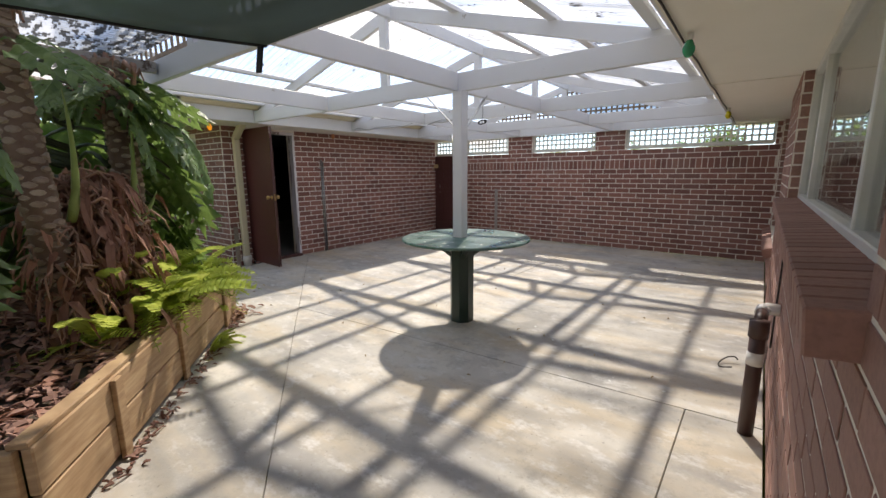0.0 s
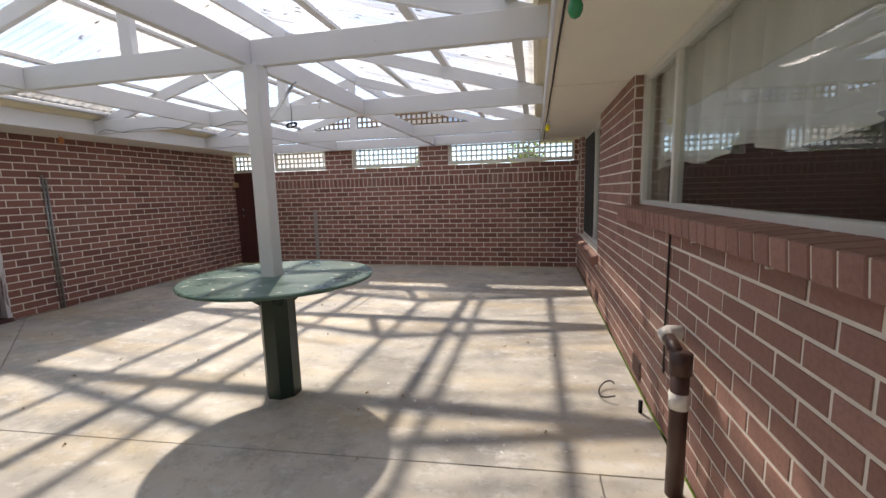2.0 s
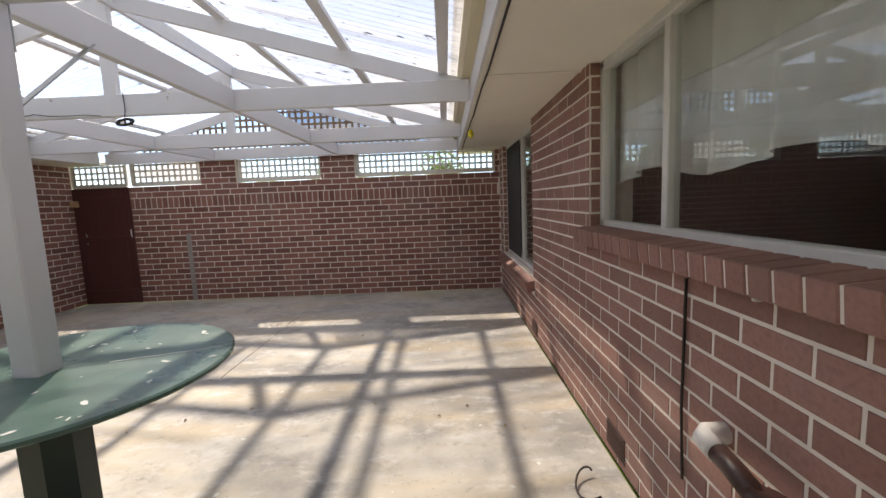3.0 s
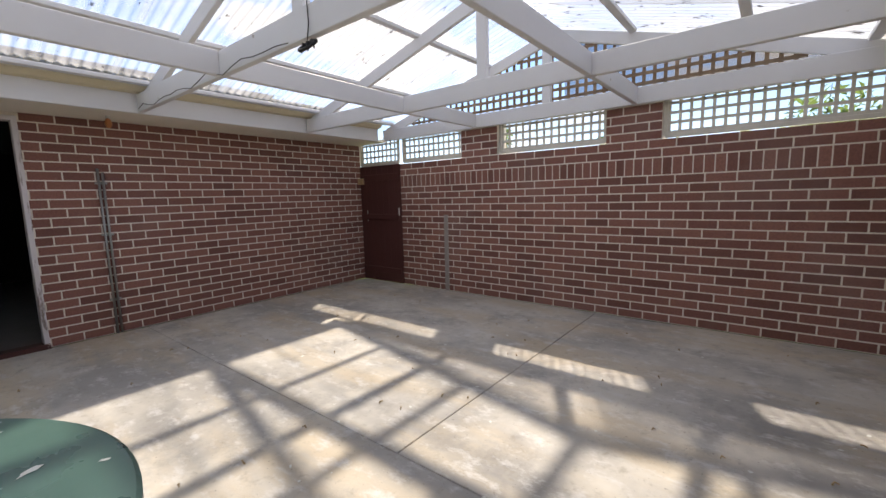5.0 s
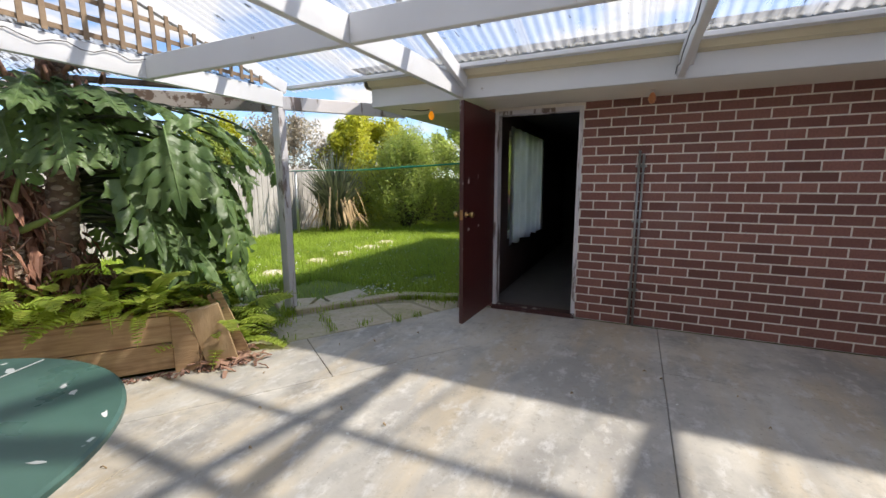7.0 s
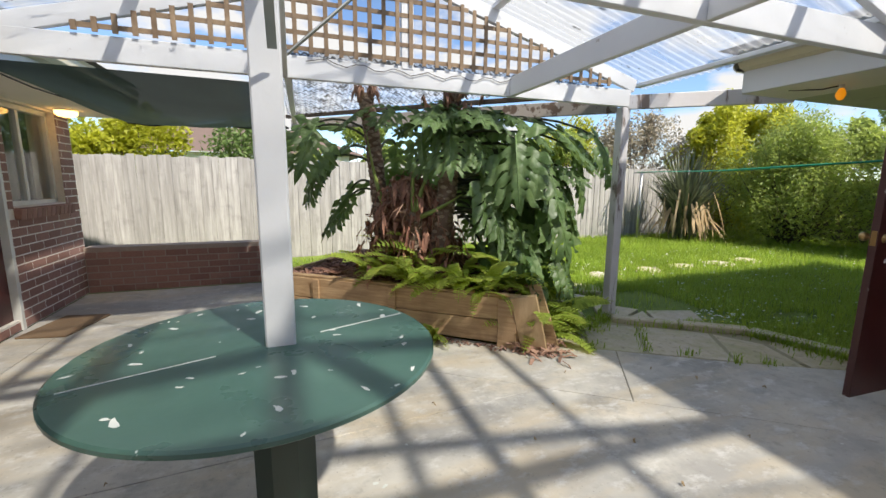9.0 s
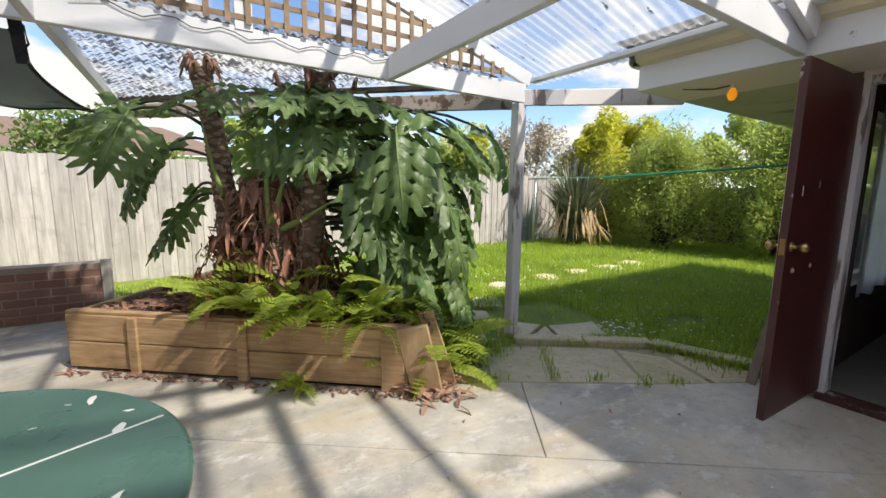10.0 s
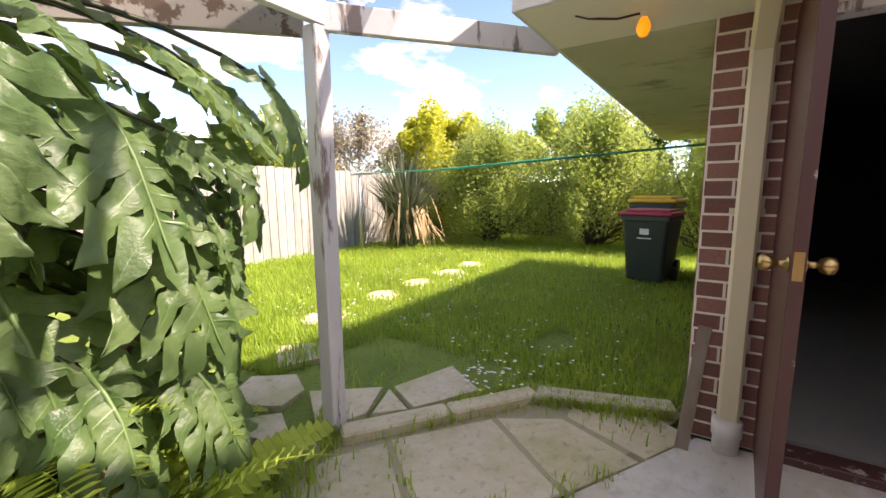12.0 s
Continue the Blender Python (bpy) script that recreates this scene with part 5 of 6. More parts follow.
def leaf_mesh(name, length, seed, droop, lobes=6):
    """A deeply cut broad leaf along +x, folded at its midrib, drooping and wavy."""
    r = random.Random(seed)
    vs, fs, idx = [], [], []

    def bend(x, y, z):
        t = x / length
        return (x * (1 - 0.18 * droop * t), y, z - droop * length * 0.42 * t * t - abs(y) * 0.16 + 0.018 * math.sin(9 * y / length * 3 + 5 * t))

    n = 9
    for side in (-1, 1):
        for i in range(lobes):
            tm = -0.10 + (i + 0.5) / lobes
            half = length / lobes * 0.56
            reach = length * (0.17 + 0.36 * math.sin(math.pi * min(1, 0.30 + 0.66 * (tm + 0.1))) ** 1.2) * r.uniform(0.88, 1.1)
            sweep = -0.75 + 5.0 * (tm + 0.1) if tm < 0.08 else 0.40 + 0.75 * tm
            ph, k = r.uniform(0, 6.3), len(vs)
            for j in range(n + 1):
                q = j / n
                y = side * (0.004 + reach * q)
                cx = tm * length + sweep * reach * q * (0.75 + 0.25 * q)
                tooth = 1 + 0.30 * math.sin(q * 12 + ph) * min(1, 2 * q)
                wdt = half * (1.06 if q < 0.28 else tooth * (0.52 + 0.64 * math.sin(math.pi * (q - 0.28) / 0.92)) * (1 - max(0.0, (q - 0.72) / 0.28) ** 2 * 0.94))
                wob = 0.016 * length * math.sin(q * 6 + i * 2.1) * q
                for e, dz in ((-1, 0.0), (-0.4, 0.010 * length), (0.4, 0.010 * length), (1, 0.0)):
                    vs.append(bend(cx + e * wdt - abs(e) * 0.25 * wdt * q, y + side * 0.10 * reach * (1 - abs(e)) * q, wob + dz * (1 - 0.5 * q) + 0.008 * length * math.sin(e * 3 + q * 9 + i)))
            for j in range(n):
                for e in range(3):
                    a = k + j * 4 + e
                    f = (a, a + 1, a + 5, a + 4)
                    fs.append(f if side > 0 else f[::-1])
                    idx.append(0)
            k = len(vs)
            for j in range(n):
                q = j / n
                cx = tm * length + sweep * reach * q * (0.75 + 0.25 * q)
                wob = 0.016 * length * math.sin(q * 6 + i * 2.1) * q
                for e in (-1, 1):
                    vs.append(bend(cx + e * 0.003 * (1.15 - q), side * (0.004 + reach * q * 1.04), wob + 0.012 * length + 0.008 * length * math.sin(q * 9 + i) + 0.003))
            for j in range(n - 1):
                f = (k + 2 * j, k + 2 * j + 1, k + 2 * j + 3, k + 2 * j + 2)
                fs.append(f if side > 0 else f[::-1])
                idx.append(1)
    # tip
    k = len(vs)
    for t, w in ((0.86, 0.055), (0.98, 0.075), (1.10, 0.05), (1.22, 0.006)):
        for q in (-1, 0, 1):
            vs.append(bend(t * length, q * w * length, 0))
    for j in range(3):
        for q in range(2):
            a = k + j * 3 + q
            fs.append((a, a + 3, a + 4, a + 1))
            idx.append(0)
    # midrib
    pts = [Vector(bend(t * length, 0, 0.006)) for t in (-0.05, 0.15, 0.35, 0.55, 0.75, 0.95, 1.1)]
    tv, tf = tube_data(pts, [0.011, 0.010, 0.009, 0.007, 0.006, 0.004, 0.002], 5)
    k = len(vs)
    vs += tv
    fs += [tuple(k + i for i in f) for f in tf]
    idx += [1] * len(tf)
    return pydata(name, vs, fs, [PHILO, VEIN], True, idx)


LEAVES = [leaf_mesh("leaf", 0.60, 3 + i, 0.10 + 0.16 * i, 6 + i % 2) for i in range(4)]


def curve_pts(a, c, b, n=9):
    return [a * (1 - t) ** 2 + c * (2 * t * (1 - t)) + b * t * t for t in [i / n for i in range(n + 1)]]


def scarred_trunk(name, pts, rad, parent):
    """A trunk with raised leaf scars in spirals."""
    path = [Vector(p) for p in pts]
    fine = []
    for a, b in zip(path, path[1:]):
        fine += [a.lerp(b, i / 6) for i in range(6)]
    fine.append(path[-1])
    tr = part(name, tube(name, fine, [rad * (1.12 - 0.25 * i / len(fine)) * (1 + 0.06 * math.sin(i * 1.9)) for i in range(len(fine))], TRUNK, 14), None, parent)
    vs, fs = [], []
    turns = len(fine) * 10
    for i in range(turns):
        p = fine[min(len(fine) - 1, i // 10)].lerp(fine[min(len(fine) - 1, i // 10 + 1)], (i % 10) / 10) + Vector((0, 0, R.gauss(0, 0.006)))
        a, grow = i * 2.4 + R.gauss(0, 0.12), R.uniform(0.7, 1.15)
        o = Vector((math.cos(a), math.sin(a), 0))
        s = Vector((-o.y, o.x, 0))
        rr = rad * (1.10 - 0.25 * i / turns)
        k = len(vs)
        for q in range(8):
            an = q * math.pi / 4
            e = s * (0.040 * grow * math.cos(an)) + Vector((0, 0, 0.022 * grow * math.sin(an)))
            vs.append(tuple(p + o * (rr * 0.96 - abs(math.cos(an)) * 0.012) + e))
        for q in range(8):
            an = q * math.pi / 4
            e = s * (0.030 * grow * math.cos(an)) + Vector((0, 0, 0.013 * grow * math.sin(an)))
            vs.append(tuple(p + o * (rr + 0.012 - abs(math.cos(an)) * 0.008) + e))
        fs.append(tuple(k + 8 + q for q in range(8)))
        fs += [(k + q, k + (q + 1) % 8, k + 8 + (q + 1) % 8, k + 8 + q) for q in range(8)]
    part("scar_pattern", pydata("scar_pattern", vs, fs, SCAR), None, tr, "pale oval leaf scars", False, "stuff")


plant = thing("philodendron", "big broad-leaved plant with scarred trunks in the planter", "plant", at=(-2.8, 1.25, 0.45))
T1 = [(-2.60, 1.36, 0.42), (-2.57, 1.32, 0.9), (-2.53, 1.29, 1.4), (-2.48, 1.26, 1.9), (-2.43, 1.24, 2.22)]
T2 = [(-3.00, 1.80, 0.42), (-3.03, 1.82, 0.9), (-3.08, 1.86, 1.4), (-3.10, 1.86, 1.9), (-3.12, 1.84, 2.16)]
T3 = [(-2.82, 1.72, 0.42), (-2.80, 1.74, 0.7), (-2.79, 1.76, 1.08)]
scarred_trunk("trunk", T1, 0.078, plant)
scarred_trunk("trunk", T2, 0.088, plant)
scarred_trunk("trunk", T3, 0.06, plant)
vs, fs = [], []
for i in range(70):
    a = R.uniform(0, 6.28)
    p = Vector(T1[-1]) if i < 26 else Vector(T2[-1]) + Vector((R.gauss(0, 0.10), R.gauss(0, 0.08), -R.uniform(0, 0.35)))
    o = Vector((math.cos(a), math.sin(a), 0))
    pts = [p + Vector((0, 0, -0.04)) + o * 0.05, p + o * 0.10 + Vector((0, 0, R.uniform(0.02, 0.1))), p + o * R.uniform(0.08, 0.16) + Vector((0, 0, R.uniform(-0.1, 0.06)))]
    tv, tf = tube_data(pts, [0.016, 0.02, 0.006], 5)
    k = len(vs)
    vs += tv
    fs += [tuple(k + q for q in f) for f in tf]
part("dead_crown", pydata("dead_crown", vs, fs, FIBRE, True), None, plant, "dry brown cut crown", False, "stuff")
vs, fs = [], []
for i in range(1300):
    a = R.uniform(0, 6.28)
    u, w = R.gauss(0, 0.17), R.gauss(0, 0.09)
    base = Vector((-2.80, 1.58, 0)) + pd * u * -1 + pn * w
    h = R.uniform(0.05, 1.0) * math.exp(-(u * u + w * w) * 2.5)
    top = Vector((base.x, base.y, 0.45 + h))
    o = Vector((math.cos(a), math.sin(a), 0))
    p1 = top + o * R.uniform(0.03, 0.09) + Vector((R.gauss(0, 0.03), R.gauss(0, 0.03), R.uniform(-0.08, 0.08)))
    p2 = p1 + o * R.uniform(-0.05, 0.06) + Vector((R.gauss(0, 0.04), R.gauss(0, 0.04), -R.uniform(0.02, 0.14)))
    if p2.z < 0.42:
        p2.z = 0.42
    tv, tf = tube_data([top, p1, (p1 + p2) / 2 + o * 0.02, p2], [0.005, 0.008 * R.uniform(0.4, 1.6), 0.006, 0.002], 4)
    k = len(vs)
    vs += tv
    fs += [tuple(k + q for q in f) for f in tf]
part("root_mass", pydata("root_mass", vs, fs, FIBRE, True), None, plant, "tangled dry brown roots and leaf bases", False, "stuff")
vs, fs = [], []
for i in range(900):
    a, u, w = R.uniform(0, 6.28), R.gauss(0, 0.20), R.gauss(0, 0.10)
    p = Vector((-2.80, 1.58, 0)) - pd * u + pn * w
    o = Vector((math.cos(a), math.sin(a), 0))
    e = Vector((-o.y, o.x, 0)) * R.uniform(0.012, 0.030)
    p.z = 0.50 + R.uniform(0, 0.95) * math.exp(-(u * u + w * w) * 2.5)
    l = R.uniform(0.10, 0.24)
    k = len(vs)
    for q, g in ((0, 0.5), (0.35, 1.0), (0.7, 0.9), (1.0, 0.15)):
        c = p + o * (0.05 + 0.5 * l * q) + Vector((0, 0, -l * q * q))
        c.z = max(c.z, 0.40)
        twist = Vector((0, 0, 0.02 * math.sin(q * 5 + i)))
        vs += [tuple(c - e * g + twist), tuple(c - o * 0.006), tuple(c + e * g - twist)]
    for q in range(3):
        b = k + 3 * q
        fs += [(b, b + 1, b + 4, b + 3), (b + 1, b + 2, b + 5, b + 4)]
part("dead_leaves", pydata("dead_leaves", vs, fs, DEAD), None, plant, "curled red-brown dead leaf sheaths", False, "stuff")


def philo_leaf(root, tip, mesh, scale, yaw, tilt=0.35, stalk=DARK_STALK, sr=0.013):
    """A leaf on its stalk, from the trunk at root to the blade at tip."""
    root, tip = Vector(root), Vector(tip)
    mid = (root + tip) / 2 + Vector((0, 0, 0.22 * (tip - root).length + 0.05))
    ob = new("leaf", mesh)
    ob.parent = plant
    ob.matrix_parent_inverse = Matrix.Translation(plant.location).inverted()
    ob.matrix_basis = Matrix.LocRotScale(tip, Euler((R.uniform(-0.55, 0.55), tilt, yaw)), (scale, scale * R.uniform(0.82, 1.05), scale))
    part("stalk", tube("stalk", curve_pts(root, mid, tip, 7), [sr * 1.5, sr * 1.25, sr, sr, sr, sr * 0.9, sr * 0.8, sr * 0.7], stalk, 6), None, plant)


CROWN_W, CROWN_E = Vector((-3.10, 1.80, 1.55)), Vector((-2.55, 1.25, 1.45))
# leaves on the east trunk, hanging towards the porch
for tip, k, size, yaw, tilt in (((-1.96, 0.92, 1.92), 1, 0.95, 0.9, 0.95), ((-1.98, 0.80, 1.98), 0, 0.8, 0.2, 0.5), ((-2.02, 0.66, 1.58), 2, 0.85, 0.5, 1.0),
                                ((-2.30, 0.80, 1.20), 1, 0.85, 0.3, 0.8), ((-2.40, 1.32, 2.06), 0, 0.6, 0.6, 0.5), ((-2.62, 1.58, 2.06), 0, 0.6, 0.9, 0.6), ((-2.22, 0.72, 1.70), 2, 0.95, -0.4, 0.8),
                                ((-2.35, 0.65, 1.30), 2, 0.9, -0.6, 0.9), ((-2.85, 0.75, 1.80), 1, 1.0, -1.8, 0.6)):
    philo_leaf(CROWN_E + Vector((R.uniform(-0.05, 0.05), R.uniform(-0.05, 0.05), (tip[2] - 1.5) * 0.7)), tip, LEAVES[k], size, yaw, tilt)
# leaves on the west trunk, over the patio and the flagged corner
for tip, k, size, yaw, tilt in (((-3.29, 2.21, 1.46), 1, 1.0, 1.85, 1.05), ((-3.79, 2.13, 1.72), 2, 1.2, 2.0, 0.85), ((-3.55, 2.24, 1.08), 1, 0.9, 2.0, 1.1),
                                ((-4.40, 1.92, 1.72), 2, 1.05, 2.4, 1.15), ((-4.42, 1.82, 1.36), 3, 1.0, 2.7, 1.2), ((-4.22, 2.02, 1.08), 2, 0.9, 2.3, 1.15),
                                ((-3.46, 2.42, 1.74), 2, 0.95, 1.2, 1.1), ((-3.95, 2.20, 1.25), 2, 0.95, 2.2, 1.0), ((-4.08, 1.95, 1.90), 1, 1.0, 2.3, 0.6),
                                ((-3.70, 2.35, 0.78), 1, 0.8, 1.9, 1.0), ((-3.98, 2.28, 0.72), 1, 0.75, 2.3, 1.0), ((-3.62, 2.00, 1.98), 1, 0.9, 1.9, 0.45),
                                ((-3.25, 2.05, 2.02), 0, 0.75, 1.4, 0.4), ((-2.92, 1.98, 2.03), 0, 0.7, 1.0, 0.5), ((-2.82, 1.86, 1.78), 1, 0.62, 1.5, 1.2),
                                ((-3.02, 2.06, 1.80), 1, 0.7, 1.2, 0.9), ((-3.85, 1.65, 1.50), 2, 1.0, 2.9, 0.8), ((-4.25, 1.55, 1.60), 3, 1.0, 3.0, 0.9),
                                ((-4.10, 1.50, 1.15), 2, 1.0, 3.1, 0.9), ((-4.50, 1.62, 1.92), 1, 0.9, 2.7, 0.7), ((-3.45, 1.55, 2.02), 0, 0.9, 2.6, 0.4),
                                ((-4.62, 1.98, 1.84), 2, 0.85, 2.5, 1.0)):
    philo_leaf(CROWN_W + Vector((R.uniform(-0.08, 0.05), R.uniform(-0.05, 0.08), (tip[2] - 1.5) * 0.6)), tip, LEAVES[k], size, yaw, tilt)
# smaller leaves between the large ones
for i in range(16):
    q = R.random()
    tip = Vector((-3.2 - 1.2 * q + R.gauss(0, 0.08), 2.16 - 0.16 * q + R.gauss(0, 0.08), R.uniform(0.62, 1.75)))
    philo_leaf(CROWN_W + Vector((-0.1, 0, (tip.z - 1.5) * 0.6)), tip, LEAVES[i % 3], R.uniform(0.45, 0.7), 1.9 + 0.8 * q + R.uniform(-0.7, 0.7), R.uniform(0.5, 1.3))
# the shaded back of the clump
for i in range(26):
    a, rad, z = R.uniform(2.7, 4.9), R.uniform(0.5, 1.15), R.uniform(0.75, 1.95)
    tip = Vector((-3.15 + math.cos(a) * rad, 1.30 + math.sin(a) * rad * 0.8, z))
    philo_leaf(CROWN_W + Vector((0, -0.2, (z - 1.5) * 0.6)), tip, LEAVES[i % 4], R.uniform(0.75, 1.0), a + R.uniform(-0.4, 0.4), R.uniform(0.5, 1.0))
for i in range(16):
    a = R.uniform(0, 6.28)
    c = Vector((-3.20, 1.72, 2.02))
    philo_leaf(c - Vector((0, 0, 0.15)), c + Vector((math.cos(a) * R.uniform(0.2, 0.5), math.sin(a) * R.uniform(0.1, 0.3), R.uniform(-0.12, 0.05))), LEAVES[i % 3], R.uniform(0.40, 0.6), a, R.uniform(0.3, 0.9))
for a, c, b in (((-2.56, 1.42, 1.15), (-2.46, 1.48, 1.4), (-2.40, 1.44, 1.85)), ((-2.79, 1.78, 1.05), (-2.80, 1.84, 1.3), (-2.95, 1.86, 1.62)), ((-2.78, 1.77, 1.05), (-2.72, 1.80, 1.4), (-2.80, 1.84, 1.72)), ((-2.82, 1.78, 1.05), (-3.0, 1.95, 1.15), (-3.15, 2.05, 1.28))):
    part("shoot", tube("shoot", curve_pts(Vector(a), Vector(c), Vector(b)), [0.024, 0.026, 0.024, 0.021, 0.018, 0.015, 0.012, 0.010, 0.007, 0.003], PETIOLE, 7), None, plant, "fresh yellow-green leaf shoot")

# ---- ferns ----


def frond_mesh(name, length, pairs, seed):
    r = random.Random(seed)
    vs, fs = [], []
    c = lambda t: Vector((length * t * (1 - 0.12 * t * t), 0, length * (0.50 * t - 0.72 * t * t)))
    for i in range(pairs):
        t = 0.06 + 0.92 * i / pairs
        w = length * 0.125 * math.sin(math.pi * min(1, 0.16 + 0.80 * t)) ** 0.8 * r.uniform(0.92, 1.06)
        b = length / pairs * 0.54
        p = c(t)
        for s in (-1, 1):
            k = len(vs)
            tipz = -0.10 * w + r.uniform(-0.006, 0.006)
            for v in ((-b, 0, 0), (b, 0, 0), (b * 1.25, s * w * 0.65, 0.006), (b * 0.95, s * w, tipz), (-b * 0.75, s * w * 0.7, 0.003)):
                vs.append(tuple(p + Vector(v)))
            fs.append((k, k + 1, k + 2, k + 3, k + 4) if s > 0 else (k + 4, k + 3, k + 2, k + 1, k))
    tv, tf = tube_data([c(i / 8) for i in range(9)], [0.004 - 0.0003 * i for i in range(9)], 4)
    k = len(vs)
    vs += tv
    fs += [tuple(k + q for q in f) for f in tf]
    return pydata(name, vs, fs, FERN)


FRONDS = [frond_mesh("frond", 0.52, 17, 1), frond_mesh("frond", 0.42, 14, 2), frond_mesh("frond", 0.60, 20, 3)]


def fern(p, count, spread, label, aim=None, size=1.0):
    t = thing("fern", label, "fern", "ferns", at=tuple(p))
    for i in range(count):
        a = (aim + R.gauss(0, 0.7)) if aim is not None and R.random() < 0.75 else R.uniform(0, 6.28)
        ob = new("frond", FRONDS[i % 3])
        ob.parent = t
        s = size * R.uniform(0.65, 1.1)
        ob.matrix_basis = Matrix.LocRotScale(Vector((R.gauss(0, 0.03), R.gauss(0, 0.03), 0)), Euler((R.uniform(-0.5, 0.5), R.uniform(-1.0, 0.0), a)), (s, s, s))
    return t


face = math.atan2(-pn.y, -pn.x)
for u, w, cnt, size in ((0.30, 0.14, 10, 1.0), (0.55, 0.15, 11, 1.15), (0.82, 0.12, 11, 1.1), (1.08, 0.14, 11, 1.2), (1.34, 0.18, 10, 1.05), (1.56, 0.26, 8, 0.9), (0.22, 0.40, 10, 1.2), (0.60, 0.38, 10, 1.3), (1.0, 0.38, 10, 1.3), (1.3, 0.42, 9, 1.2)):
    fern(fpt(u, w, soil_h(u, w) + 0.02), cnt, 0.4, "bright green sword fern spilling over the planter's edge", face, size)
for x, y, z in ((-3.72, 2.42, 0.02), (-3.86, 2.28, 0.02), (-3.80, 2.10, 0.02), (-3.95, 1.95, 0.02), (-3.66, 2.22, 0.12), (-4.08, 1.72, 0.02), (-3.60, 2.05, 0.30)):
    fern((x, y, z), 13, 0.4, "sword fern growing beside the planter's broken corner", 2.0, 1.25)
fern(fpt(0.72, -0.07, 0.005), 10, 0.3, "small fern sprouting at the planter's foot", face, 0.62)

# ---- lawn ----


def blades(name, spots, lo, hi, width, mat, label, category="grass"):
    vs, fs = [], []
    for x, y, z in spots:
        h, a, l = R.uniform(lo, hi), R.uniform(0, 6.28), R.uniform(0.1, 0.7)
        dx, dy = math.cos(a), math.sin(a)
        k = len(vs)
        w = width * R.uniform(0.6, 1.3)
        vs += [(x - dy * w, y + dx * w, z), (x + dy * w, y - dx * w, z), (x + dx * h * l * 0.35 + dy * w * 0.7, y + dy * h * l * 0.35 - dx * w * 0.7, z + h * 0.62),
               (x + dx * h * l * 0.35 - dy * w * 0.7, y + dy * h * l * 0.35 + dx * w * 0.7, z + h * 0.62), (x + dx * h * l, y + dy * h * l, z + h * (1 - 0.35 * l))]
        fs += [(k, k + 1, k + 2, k + 3), (k + 3, k + 2, k + 4)]
    return tagged(new(name, pydata(name, vs, fs, mat)), label, category, "", "stuff")


def on_lawn(x, y):
    if x > -5.95 and y > 2.7 or y > 3.75 and x > -11.5 or y > 9:
        return False
    if (y - 2.30) * -1.04 - (x + 4.72) * -0.70 < -0.06 and x > -5.85 and y > 2.2:
        return False
    if x > -4.3 and y > -0.9 or x > -5.2 and y > 1.25:
        return False
    if -6.1 < x < -4.2 and 1.3 < y < 2.7 and R.random() < 0.95:
        return False
    return not any((x - a) ** 2 + (y - b) ** 2 < 0.03 for a, b in steps) and (x + 6.75) ** 2 / 0.09 + (y - 2.75) ** 2 / 0.03 > 1


spots = []
while len(spots) < 78000:
    x, y = -5.0 - 9.5 * R.random() ** 1.5, R.uniform(-3.2, 4.2)
    if on_lawn(x, y):
        spots.append((x, y, -0.05))
blades("lawn_grass", spots, 0.05, 0.16, 0.0050, GRASS, "lush unmown green lawn")
spots = [(R.uniform(-4.3, 1.5), R.uniform(-2.3, -0.8), -0.05) for _ in range(5000)]
spots += [(-5.9 + R.gauss(0, 0.14), 3.2 + R.uniform(-0.25, 0.5), 0.0) for _ in range(900)]
spots += [(-4.35 + R.gauss(0, 0.13), 2.28 + R.gauss(0, 0.10), 0.0) for _ in range(420)]
spots += [(-4.80 + R.gauss(0, 0.05), 2.10 + R.gauss(0, 0.05), 0.0) for _ in range(120)]
for a, b, cnt in (((-5.66, 3.02), (-5.90, 3.72), 700), ((-4.80, 2.40), (-5.66, 3.02), 160), ((-5.30, 2.62), (-5.80, 2.90), 420), ((-4.60, 2.30), (-4.85, 2.05), 260), ((-4.43, 3.03), (-4.85, 2.49), 50), ((-3.70, 2.55), (-4.30, 2.30), 200)):
    for _ in range(cnt):
        q = R.random()
        spots.append((a[0] + (b[0] - a[0]) * q + R.gauss(0, 0.035), a[1] + (b[1] - a[1]) * q + R.gauss(0, 0.035), -0.005))
for cx, cy in ((-4.98, 3.40), (-5.15, 3.52), (-4.05, 2.80), (-5.1, 2.62), (-4.7, 3.2)):
    spots += [(cx + R.gauss(0, 0.05), cy + R.gauss(0, 0.03), 0.0) for _ in range(22)]
blades("edge_grass", spots, 0.03, 0.10, 0.0045, GRASS, "long grass tufts along paving edges and fence")
vs, fs, idx = [], [], []
for i in range(480):
    x, y = (-5.9 - 5.5 * R.random() ** 1.5, R.uniform(-0.6, 3.4)) if i > 60 else (R.gauss(-5.75, 0.2), R.gauss(2.62, 0.12))
    if not on_lawn(x, y) and i > 60:
        continue
    z, r = R.uniform(0.03, 0.09), R.uniform(0.008, 0.014)
    k = len(vs)
    vs.append((x, y, z + 0.004))
    for q in range(8):
        a = q * math.pi / 4
        vs.append((x + r * math.cos(a), y + r * math.sin(a), z))
    fs += [(k, k + 1 + q, k + 1 + (q + 1) % 8) for q in range(8)]
    idx += [1 if i % 9 == 0 else 0] * 8
tagged(new("daisies", pydata("daisies", vs, fs, [DAISY, YELLOW], False, idx)), "small white and yellow flowers scattered in the lawn", "flowers", "", "stuff")

# ---- fences ----


